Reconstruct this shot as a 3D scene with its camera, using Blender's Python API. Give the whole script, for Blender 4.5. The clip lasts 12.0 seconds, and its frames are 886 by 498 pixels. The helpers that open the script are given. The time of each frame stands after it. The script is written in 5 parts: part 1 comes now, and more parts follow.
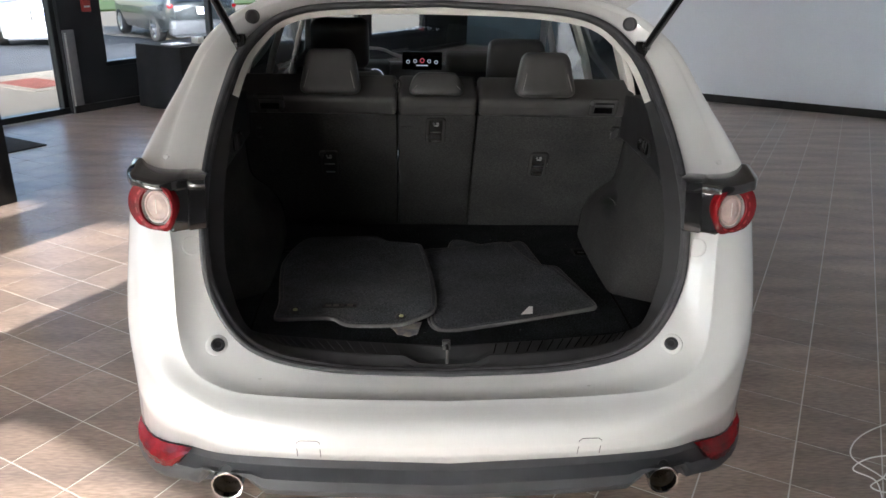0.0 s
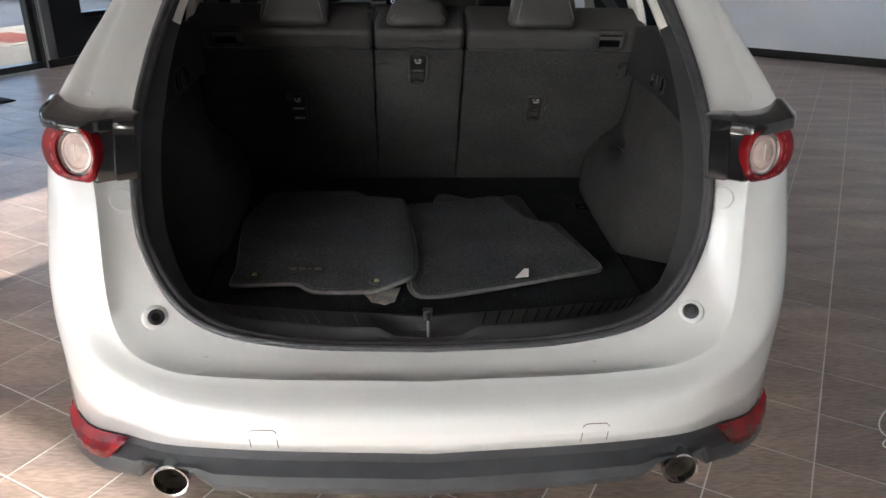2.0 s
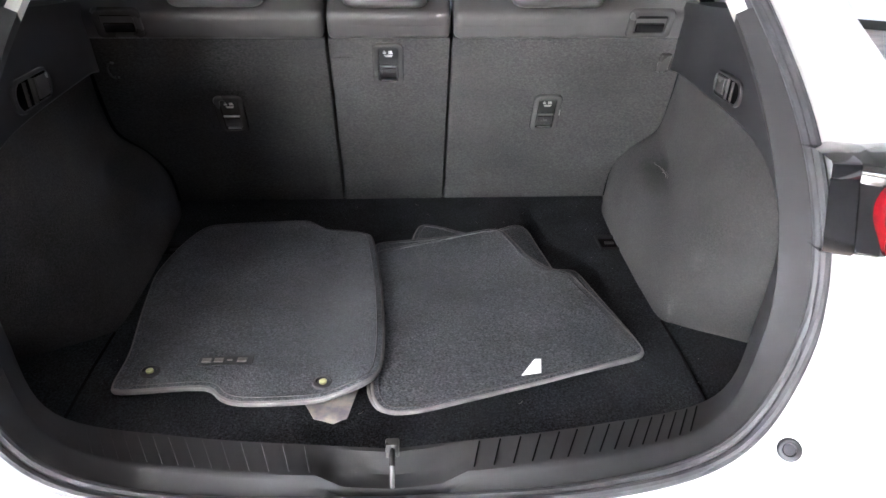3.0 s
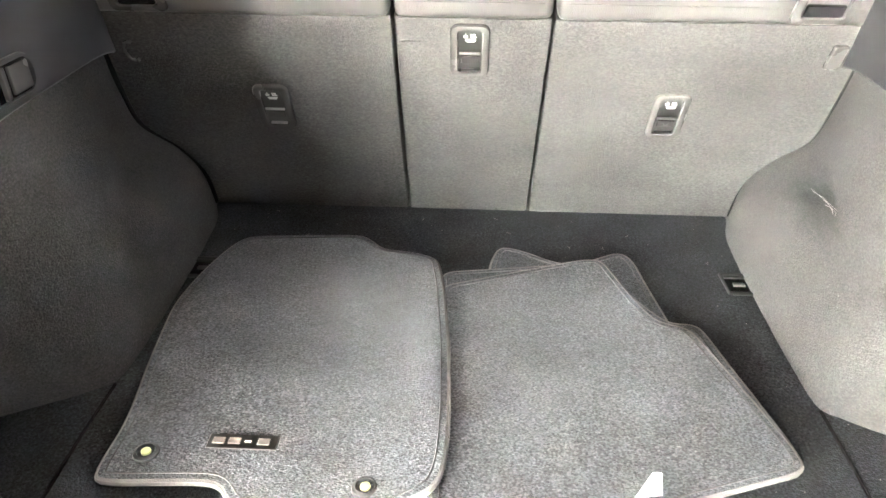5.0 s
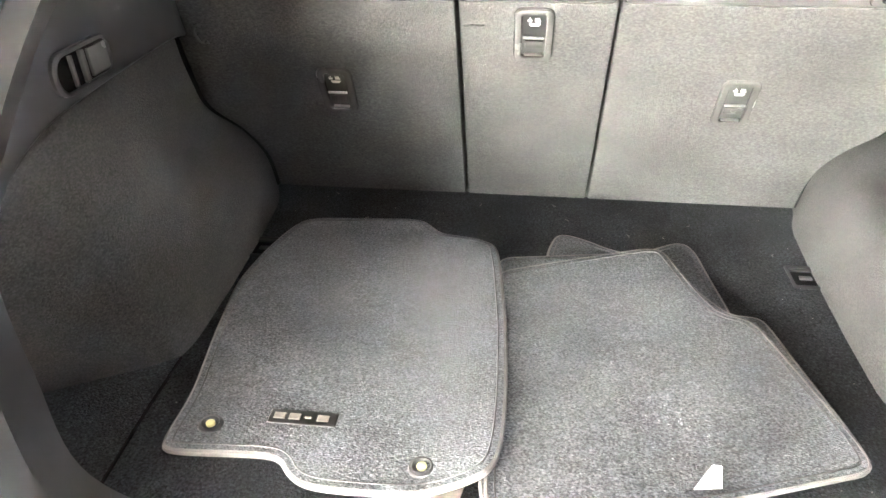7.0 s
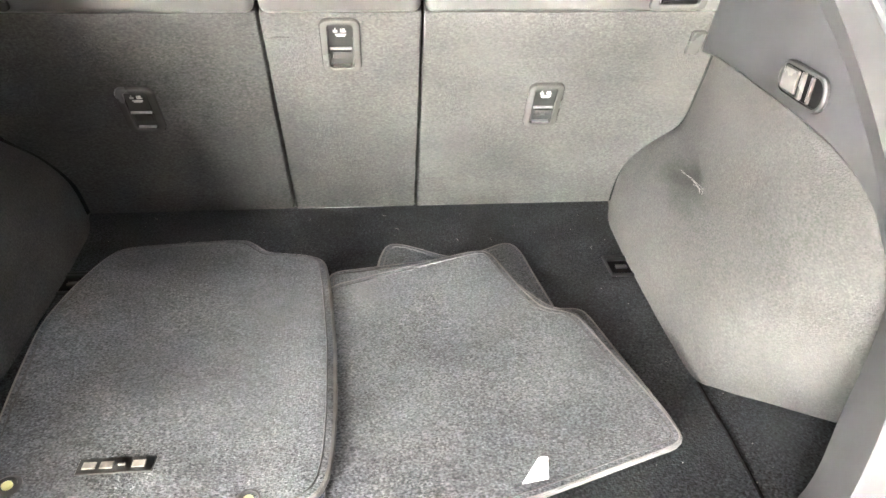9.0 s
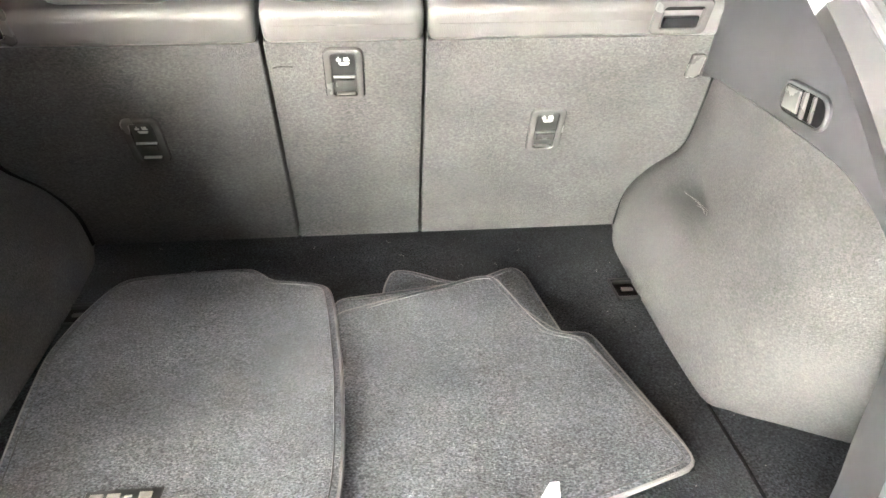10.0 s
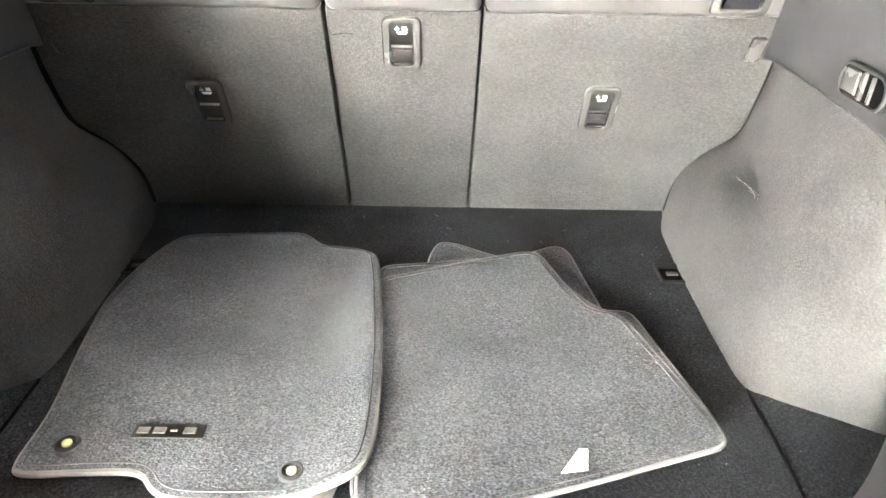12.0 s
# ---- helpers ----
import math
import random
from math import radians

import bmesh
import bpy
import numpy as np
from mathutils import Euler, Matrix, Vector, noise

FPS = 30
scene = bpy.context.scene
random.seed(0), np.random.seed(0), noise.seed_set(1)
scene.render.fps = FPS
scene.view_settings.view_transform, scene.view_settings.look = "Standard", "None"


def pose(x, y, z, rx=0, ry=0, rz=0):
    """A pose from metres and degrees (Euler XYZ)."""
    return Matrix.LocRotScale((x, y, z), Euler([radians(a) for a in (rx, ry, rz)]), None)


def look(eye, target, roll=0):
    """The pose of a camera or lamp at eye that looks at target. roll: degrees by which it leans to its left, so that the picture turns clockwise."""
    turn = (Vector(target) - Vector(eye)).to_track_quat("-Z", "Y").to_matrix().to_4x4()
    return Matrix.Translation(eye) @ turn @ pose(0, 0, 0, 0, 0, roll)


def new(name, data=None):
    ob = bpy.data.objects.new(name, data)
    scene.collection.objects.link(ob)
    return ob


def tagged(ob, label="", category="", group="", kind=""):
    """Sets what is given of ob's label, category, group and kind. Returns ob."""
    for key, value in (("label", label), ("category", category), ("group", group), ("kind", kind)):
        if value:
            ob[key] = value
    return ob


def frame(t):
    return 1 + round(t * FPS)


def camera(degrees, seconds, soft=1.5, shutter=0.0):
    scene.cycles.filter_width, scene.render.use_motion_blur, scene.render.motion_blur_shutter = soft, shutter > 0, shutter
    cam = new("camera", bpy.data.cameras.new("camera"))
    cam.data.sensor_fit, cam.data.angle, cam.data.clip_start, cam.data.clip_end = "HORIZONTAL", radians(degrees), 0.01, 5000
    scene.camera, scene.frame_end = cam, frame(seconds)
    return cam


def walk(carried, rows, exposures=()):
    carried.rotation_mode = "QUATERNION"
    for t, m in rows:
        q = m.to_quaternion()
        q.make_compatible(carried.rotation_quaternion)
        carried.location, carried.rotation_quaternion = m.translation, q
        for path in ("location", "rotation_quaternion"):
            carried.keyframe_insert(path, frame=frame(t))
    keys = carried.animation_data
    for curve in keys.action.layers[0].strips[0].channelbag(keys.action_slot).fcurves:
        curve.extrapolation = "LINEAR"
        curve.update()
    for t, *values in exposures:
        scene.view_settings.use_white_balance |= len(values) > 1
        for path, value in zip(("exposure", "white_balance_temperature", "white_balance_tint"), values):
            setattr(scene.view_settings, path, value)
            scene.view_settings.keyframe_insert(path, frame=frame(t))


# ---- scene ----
cam = camera(62.3, 12.0)
PATH = [
    (0, (-0.124, -1.832, 1.801), (-0.018, 0.029, 1.076), 1.4),
    (0.5, (-0.118, -1.83, 1.796), (-0.015, 0.03, 1.07), 1.3),
    (1, (-0.109, -1.83, 1.797), (-0.009, 0.024, 1.056), 1.2),
    (1.5, (-0.088, -1.782, 1.764), (0.016, 0.061, 0.994), 1.0),
    (2, (-0.064, -1.544, 1.669), (0.049, 0.275, 0.845), 1.1),
    (2.5, (-0.06, -1.2, 1.642), (0.058, 0.597, 0.772), 1.0),
    (3, (0.023, -0.889, 1.624), (0.132, 0.889, 0.714), 0.7),
    (3.2, (0.036, -0.789, 1.62), (0.143, 0.977, 0.687), 0.7),
    (4.8, (0.003, -0.481, 1.577), (-0.034, 1.258, 0.589), 0.8),
    (5, (0.005, -0.486, 1.576), (-0.067, 1.248, 0.583), 0.6),
    (5.5, (-0.001, -0.491, 1.573), (-0.15, 1.229, 0.564), 0.5),
    (6, (-0.003, -0.496, 1.574), (-0.213, 1.213, 0.557), 0.2),
    (6.5, (-0.007, -0.496, 1.575), (-0.242, 1.208, 0.554), -0.2),
    (7, (-0.009, -0.492, 1.573), (-0.218, 1.213, 0.55), -0.4),
    (7.5, (0.0, -0.488, 1.57), (-0.122, 1.227, 0.548), -0.1),
    (7.7, (0.003, -0.486, 1.571), (-0.06, 1.231, 0.548), 0.4),
    (9.3, (0.064, -0.473, 1.563), (0.246, 1.258, 0.577), 0.8),
    (9.5, (0.063, -0.473, 1.56), (0.247, 1.263, 0.583), 0.6),
    (10, (0.052, -0.475, 1.562), (0.217, 1.288, 0.632), 0.1),
    (10.5, (0.035, -0.473, 1.559), (0.132, 1.31, 0.658), -0.6),
    (11, (0.032, -0.487, 1.556), (0.091, 1.3, 0.659), -0.3),
    (11.5, (0.044, -0.491, 1.545), (0.083, 1.287, 0.63), 0.5),
    (12, (0.063, -0.516, 1.533), (0.087, 1.244, 0.585), 1.3),
]
walk(cam, [(t, look(eye, target, roll)) for t, eye, target, roll in PATH],
     [(0.0, 2.06, 6000, 12), (2.2, 2.06, 6000, 12), (2.6, 2.55, 5900, 13), (3.0, 4.32, 5700, 15), (3.2, 5.22, 6150, 14), (4.0, 6.2, 6300, 12), (4.8, 6.53, 6300, 10), (7.7, 6.58, 6300, 10), (9.3, 6.33, 6330, 10), (12.0, 6.38, 6250, 10)])

# ---- world and light ----
# The showroom's own grid: U runs along the far wall, V from the street windows behind the car to the far wall.
GRID = radians(-31)
U = Vector((math.cos(GRID), math.sin(GRID), 0))
V = Vector((-math.sin(GRID), math.cos(GRID), 0))
ROOM = Matrix.Rotation(GRID, 4, "Z")
SUN_ELEVATION = 22.0

world = bpy.data.worlds.new("world")
scene.world = world
world.use_nodes = True
wt = world.node_tree
sky = wt.nodes.new("ShaderNodeTexSky")
sky.sky_type, sky.sun_disc = "NISHITA", False
sun_from = -V
sky.sun_elevation = radians(SUN_ELEVATION + 10)
sky.sun_rotation = math.atan2(sun_from.x, sun_from.y)
wt.links.new(sky.outputs[0], wt.nodes["Background"].inputs[0])
wt.nodes["Background"].inputs[1].default_value = 0.12


def lamp(name, kind, m, energy, color, **more):
    data = bpy.data.lights.new(name, kind)
    data.energy, data.color = energy, color
    for k, v in more.items():
        if k == "size":
            data.shape, data.size = "RECTANGLE", v[0]
            data.size_y = v[1]
        if k == "spread":
            data.spread = radians(v)
        if k == "angle":
            data.angle = radians(v)
    ob = new(name, data)
    ob.matrix_world = m
    return tagged(ob, kind="structure")


sun_dir = V * math.cos(radians(SUN_ELEVATION)) + Vector((0, 0, -math.sin(radians(SUN_ELEVATION))))
lamp("sun", "SUN", look((0, 0, 12), Vector((0, 0, 12)) + sun_dir), 4.3, (1.0, 0.93, 0.82), angle=0.4)


def window_lamp(u0, v0, u1, v1, z0, z1, energy, color=(0.86, 0.93, 1.0), spread=180):
    a, b = U * u0 + V * v0, U * u1 + V * v1
    mid = (a + b) / 2 + Vector((0, 0, (z0 + z1) / 2))
    along = (b - a).normalized()
    inward = Vector((0, 0, 1)).cross(along)
    lamp("window_light", "AREA", look(mid, mid + inward), energy, color, size=((b - a).length, z1 - z0), spread=spread)


window_lamp(1.15, -6.05, -1.95, -6.05, 0.1, 2.5, 9.6, (0.96, 0.97, 0.985))
window_lamp(-2.65, -6.05, -6.9, -6.05, 0.1, 3.2, 18, (0.62, 0.79, 1.0))
window_lamp(-7.15, -5.6, -7.15, 1.0, 0.3, 3.2, 38, (0.30, 0.58, 1.0), 120)
window_lamp(-7.15, 5.6, -7.15, 10.3, 1.75, 3.0, 900, (0.98, 0.97, 0.98), 75)


# ---- materials ----
def mat(name, color, rough=0.5, metal=0.0, second=None, scale=12.0, mix=0.35, grain=0.0, grain_scale=400.0,
        bump=0.0, bump_scale=300.0, coat=0.0, stretch=(1, 1, 1), random_tone=0.0, emit=0.0, spec=0.5, rough_var=0.08,
        transmission=0.0, sheen=0.0, ior=1.45, placed=False, fibre=0.0):
    m = bpy.data.materials.new(name)
    m.use_nodes = True
    t = m.node_tree
    n, l = t.nodes, t.links
    p = n["Principled BSDF"]
    co = n.new("ShaderNodeTexCoord")
    mp = n.new("ShaderNodeMapping")
    mp.inputs["Scale"].default_value = stretch
    if placed:  # one pattern over many pieces
        l.new(n.new("ShaderNodeNewGeometry").outputs["Position"], mp.inputs[0])
        mp.inputs["Rotation"].default_value = (0, 0, radians(31))
    else:
        l.new(co.outputs["Object"], mp.inputs[0])
    big = n.new("ShaderNodeTexNoise")
    big.inputs["Scale"].default_value = scale
    big.inputs["Detail"].default_value = 5
    l.new(mp.outputs[0], big.inputs[0])
    ramp = n.new("ShaderNodeMapRange")
    ramp.inputs[1].default_value, ramp.inputs[2].default_value = 0.35, 0.65
    l.new(big.outputs[0], ramp.inputs[0])
    mx = n.new("ShaderNodeMixRGB")
    second = second or tuple(c * (1 - mix) for c in color)
    mx.inputs[1].default_value, mx.inputs[2].default_value = (*color, 1), (*second, 1)
    l.new(ramp.outputs[0], mx.inputs[0])
    out = mx.outputs[0]
    if grain:
        g = n.new("ShaderNodeTexNoise")
        g.inputs["Scale"].default_value = grain_scale
        g.inputs["Detail"].default_value = 3
        l.new(mp.outputs[0], g.inputs[0])
        gr = n.new("ShaderNodeMapRange")
        gr.inputs[1].default_value, gr.inputs[2].default_value = 0.3, 0.7
        gr.inputs[3].default_value, gr.inputs[4].default_value = 1 - grain, 1 + grain
        l.new(g.outputs[0], gr.inputs[0])
        mul = n.new("ShaderNodeMixRGB")
        mul.blend_type = "MULTIPLY"
        mul.inputs[0].default_value = 1
        l.new(out, mul.inputs[1])
        l.new(gr.outputs[0], mul.inputs[2])
        out = mul.outputs[0]
    if fibre:  # single light and dark tufts
        fv = n.new("ShaderNodeTexVoronoi")
        fv.inputs["Scale"].default_value = 1.25 * grain_scale
        l.new(mp.outputs[0], fv.inputs["Vector"])
        fr = n.new("ShaderNodeMapRange")
        fr.inputs[3].default_value, fr.inputs[4].default_value = 1 - fibre, 1 + fibre
        l.new(fv.outputs["Color"], fr.inputs[0])
        mul = n.new("ShaderNodeMixRGB")
        mul.blend_type = "MULTIPLY"
        mul.inputs[0].default_value = 1
        l.new(out, mul.inputs[1])
        l.new(fr.outputs[0], mul.inputs[2])
        out = mul.outputs[0]
    if random_tone:
        info = n.new("ShaderNodeObjectInfo")
        rr = n.new("ShaderNodeMapRange")
        rr.inputs[3].default_value, rr.inputs[4].default_value = 1 - random_tone, 1 + random_tone
        l.new(info.outputs["Random"], rr.inputs[0])
        mul = n.new("ShaderNodeMixRGB")
        mul.blend_type = "MULTIPLY"
        mul.inputs[0].default_value = 1
        l.new(out, mul.inputs[1])
        l.new(rr.outputs[0], mul.inputs[2])
        out = mul.outputs[0]
    l.new(out, p.inputs["Base Color"])
    rv = n.new("ShaderNodeMapRange")
    rv.inputs[3].default_value, rv.inputs[4].default_value = max(rough - rough_var, 0.02), min(rough + rough_var, 1)
    l.new(big.outputs[0], rv.inputs[0])
    l.new(rv.outputs[0], p.inputs["Roughness"])
    p.inputs["Metallic"].default_value = metal
    p.inputs["Coat Weight"].default_value = coat
    p.inputs["Coat Roughness"].default_value = 0.04
    p.inputs["Specular IOR Level"].default_value = spec
    p.inputs["Transmission Weight"].default_value = transmission
    p.inputs["IOR"].default_value = ior
    p.inputs["Sheen Weight"].default_value = sheen
    if emit:
        p.inputs["Emission Color"].default_value = (*color, 1)
        p.inputs["Emission Strength"].default_value = emit
    if bump:
        b = n.new("ShaderNodeTexNoise")
        b.inputs["Scale"].default_value = bump_scale
        b.inputs["Detail"].default_value = 4
        l.new(mp.outputs[0], b.inputs[0])
        bb = n.new("ShaderNodeBump")
        bb.inputs["Strength"].default_value = bump
        bb.inputs["Distance"].default_value = 0.002
        l.new(b.outputs[0], bb.inputs["Height"])
        l.new(bb.outputs[0], p.inputs["Normal"])
    return m


M = {
    "paint": mat("pearl_white_paint", (0.7146, 0.7146, 0.7044), 0.30, metal=0.10, coat=1.0, scale=3, mix=0.03, grain=0.015, grain_scale=900, rough_var=0.03),
    "cladding": mat("grey_bumper_plastic", (0.045, 0.047, 0.052), 0.55, scale=9, mix=0.2, bump=0.15, bump_scale=900),
    "gloss_black": mat("gloss_black", (0.012, 0.012, 0.013), 0.16, coat=1.0, scale=5, mix=0.2, rough_var=0.03),
    "rubber": mat("rubber", (0.0640, 0.0640, 0.0688), 0.48, scale=20, mix=0.3, bump=0.1, bump_scale=500),
    "trim": mat("trim_plastic", (0.0263, 0.0263, 0.0284), 0.5, scale=7, mix=0.2, bump=0.2, bump_scale=1100, grain=0.06, grain_scale=800),
    "sill_trim": mat("sill_plastic", (0.0367, 0.0364, 0.0377), 0.55, scale=7, mix=0.2, bump=0.2, bump_scale=1100, spec=0.3),
    "satin_metal": mat("satin_grey_plastic", (0.0690, 0.0678, 0.0667), 0.22, scale=12, mix=0.2),
    "light_guide": mat("pale_red_light_guide", (0.42, 0.035, 0.04), 0.15, coat=1.0, scale=40, mix=0.4),
    "pocket": mat("pocket_plastic", (0.0187, 0.0187, 0.0187), 0.35, scale=20, mix=0.2),
    "matt_black": mat("matt_black_plastic", (0.012, 0.012, 0.013), 0.7, scale=20, mix=0.2, spec=0.15),
    "stop_rubber": mat("stop_rubber", (0.0440, 0.0440, 0.0484), 0.45, scale=30, mix=0.3),
    "gap": mat("dark_gap", (0.003, 0.003, 0.003), 1.0, scale=30, mix=0.2, spec=0.05),
    "smudge": mat("dirt_smudge", (0.66, 0.66, 0.63), 0.6, scale=60, mix=0.3),
    "bezel": mat("satin_bezel_plastic", (0.0622, 0.0611, 0.0598), 0.26, scale=12, mix=0.2, bump=0.05, bump_scale=600),
    "carpet": mat("trunk_carpet", (0.0196, 0.0212, 0.0240), 0.95, scale=9, mix=0.35, grain=0.7, grain_scale=230, bump=1.0, bump_scale=300, sheen=0.02, spec=0.04, fibre=0.6),
    "side_carpet": mat("side_carpet", (0.0417, 0.0407, 0.0400), 0.95, scale=6, mix=0.3, grain=0.24, grain_scale=320, bump=0.7, bump_scale=380, sheen=0.012, spec=0.04, fibre=0.3, stretch=(1, 0.7, 1)),
    "seat_carpet": mat("seat_back_carpet", (0.0494, 0.0488, 0.0478), 0.95, scale=6, mix=0.25, grain=0.3, grain_scale=280, bump=0.8, bump_scale=400, sheen=0.012, spec=0.04, fibre=0.3, stretch=(0.6, 1, 1)),
    "mat_carpet": mat("mat_carpet", (0.0835, 0.0882, 0.0950), 0.95, scale=8, mix=0.25, grain=0.5, grain_scale=340, bump=1.0, bump_scale=380, sheen=0.015, spec=0.05, fibre=0.5, stretch=(0.7, 1, 1)),
    "binding": mat("mat_binding", (0.145, 0.142, 0.139), 0.9, scale=40, mix=0.25, bump=0.6, bump_scale=700, spec=0.3),
    "leather": mat("black_leather", (0.0681, 0.0665, 0.0650), 0.32, scale=8, mix=0.2, bump=0.35, bump_scale=420, rough_var=0.06),
    "stitch": mat("grey_stitching", (0.32, 0.31, 0.30), 0.7, scale=60, mix=0.2),
    "headliner": mat("light_headliner", (0.7130, 0.6900, 0.6440), 0.9, scale=12, mix=0.08, grain=0.06, grain_scale=600, bump=0.3, bump_scale=700),
    "dash": mat("dash_plastic", (0.0403, 0.0414, 0.0437), 0.55, scale=10, mix=0.2, bump=0.2, bump_scale=700),
    "dash_pale": mat("pale_dash_plastic", (0.17, 0.16, 0.145), 0.55, scale=10, mix=0.15, bump=0.2, bump_scale=700),
    "screen": mat("screen_glass", (0.006, 0.006, 0.008), 0.06, scale=4, mix=0.2, coat=0.5),
    "chrome": mat("chrome", (0.78, 0.78, 0.78), 0.12, 1.0, scale=14, mix=0.15),
    "steel": mat("steel", (0.45, 0.45, 0.45), 0.3, 1.0, scale=25, mix=0.25),
    # brown base colour stands in for the floor mirrored inside the polished pipe
    "exhaust_in": mat("floor_tinted_pipe", (0.4400, 0.3800, 0.3200), 0.35, 0.9, scale=30, mix=0.5),
    "red_lens": mat("red_lens", (0.20, 0.003, 0.006), 0.18, spec=0.3, coat=0.25, scale=18, mix=0.5, rough_var=0.04, bump=1.0, bump_scale=110),
    "clear_lens": mat("clear_lens", (0.60, 0.47, 0.43), 0.25, metal=0.0, coat=0.7, scale=26, mix=0.3),
    "tinted_glass": mat("tinted_glass", (0.05, 0.06, 0.065), 0.02, transmission=1.0, scale=2, mix=0.05, rough_var=0.0),
    "car_glass": mat("car_glass", (0.97, 0.985, 0.985), 0.02, transmission=1.0, scale=2, mix=0.05, rough_var=0.0),
    "glass": mat("window_glass", (0.74, 0.77, 0.77), 0.01, transmission=1.0, scale=2, mix=0.02, rough_var=0.0),
    "white_plastic": mat("white_plastic", (0.78, 0.77, 0.74), 0.4, scale=20, mix=0.06),
    "yellow_clip": mat("cream_clip", (0.42, 0.42, 0.20), 0.45, scale=60, mix=0.12),
    "paper": mat("crumpled_paper", (0.40, 0.35, 0.30), 0.7, second=(0.22, 0.21, 0.24), scale=45, mix=0.4, bump=0.4, bump_scale=120),
    "wall_grey": mat("grey_wall_paint", (0.80, 0.82, 0.84), 0.7, scale=1.2, mix=0.04, grain=0.02, grain_scale=60, bump=0.15, bump_scale=160),
    "wall_dark": mat("dark_wall_paint", (0.012, 0.014, 0.018), 0.7, scale=2, mix=0.2, bump=0.1, bump_scale=120),
    "wall_teal": mat("teal_wall_paint", (0.10, 0.15, 0.18), 0.7, scale=2, mix=0.1, bump=0.1, bump_scale=120),
    "black_frame": mat("black_metal_frame", (0.010, 0.011, 0.013), 0.35, scale=8, mix=0.3),
    "aluminium": mat("brushed_aluminium", (0.48, 0.49, 0.50), 0.35, 0.9, scale=30, mix=0.2, stretch=(1, 1, 0.05)),
    "guard_grey": mat("grey_guard_plastic", (0.1500, 0.1520, 0.1600), 0.5, scale=20, mix=0.15),
    "ceiling": mat("ceiling_paint", (0.5184, 0.5184, 0.5040), 0.85, scale=3, mix=0.04, bump=0.2, bump_scale=90),
    "tile": mat("porcelain_tile", (0.3082, 0.2324, 0.1866), 0.32, second=(0.19, 0.150, 0.130), scale=6.0, mix=0.3, grain=0.26, grain_scale=110, stretch=(0.2, 1.0, 1), random_tone=0.13, placed=True, bump=0.06, bump_scale=60, rough_var=0.03),
    "grout": mat("tile_grout", (0.66, 0.64, 0.60), 0.9, scale=9, mix=0.25, grain=0.15, grain_scale=300),
    "cloth": mat("black_tablecloth", (0.007, 0.008, 0.011), 0.8, scale=8, mix=0.3, bump=0.2, bump_scale=300),
    "rubber_mat": mat("door_mat", (0.020, 0.021, 0.024), 0.85, scale=14, mix=0.3, bump=0.6, bump_scale=300),
    "asphalt": mat("asphalt", (0.034, 0.037, 0.042), 0.95, spec=0.2, scale=1.3, mix=0.25, grain=0.25, grain_scale=60, bump=0.5, bump_scale=90),
    "concrete": mat("pale_concrete", (0.20, 0.17, 0.13), 0.9, scale=1.5, mix=0.15, grain=0.1, grain_scale=70, bump=0.3, bump_scale=80),
    "concrete_light": mat("cream_concrete", (0.24, 0.20, 0.15), 0.9, scale=3, mix=0.12, grain=0.1, grain_scale=70, bump=0.3, bump_scale=80),
    "tactile": mat("red_paving", (0.20, 0.055, 0.035), 0.85, scale=6, mix=0.2, grain=0.1, grain_scale=90),
    "grass": mat("grass", (0.10, 0.14, 0.035), 0.9, second=(0.06, 0.10, 0.02), scale=2.5, mix=0.3, grain=0.3, grain_scale=80, bump=0.8, bump_scale=60),
    "grey_paint": mat("dark_grey_car_paint", (0.0180, 0.0216, 0.0228), 0.25, metal=0.2, coat=1.0, scale=3, mix=0.1),
    "white_paint": mat("white_car_paint", (0.2592, 0.2592, 0.2556), 0.3, coat=1.0, scale=3, mix=0.04),
    "tyre": mat("tyre_rubber", (0.025, 0.025, 0.026), 0.8, scale=20, mix=0.3, bump=0.4, bump_scale=120),
    "red_box": mat("red_enamel", (0.42, 0.05, 0.04), 0.4, scale=20, mix=0.1),
    "bar_white": mat("pale_print", (0.62, 0.62, 0.60), 0.6, scale=40, mix=0.1),
    "print_grey": mat("pale_grey_print", (0.5040, 0.5040, 0.4900), 0.6, scale=40, mix=0.1),
    "bar_blue": mat("blue_print", (0.10, 0.16, 0.50), 0.6, scale=40, mix=0.1),
    "screen_red": mat("screen_red", (0.85, 0.12, 0.16), 0.4, scale=40, mix=0.05, emit=0.12),
    "screen_white": mat("screen_white", (0.75, 0.80, 0.90), 0.4, scale=40, mix=0.05, emit=0.12),
    "hair": mat("pale_hair", (0.11, 0.105, 0.10), 0.7, scale=90, mix=0.2),
    "lint": mat("white_lint", (0.16, 0.155, 0.145), 0.9, scale=90, mix=0.1),
    "brass": mat("embroidered_silver_thread", (0.24, 0.225, 0.20), 0.45, metal=0.3, scale=90, mix=0.3),
}


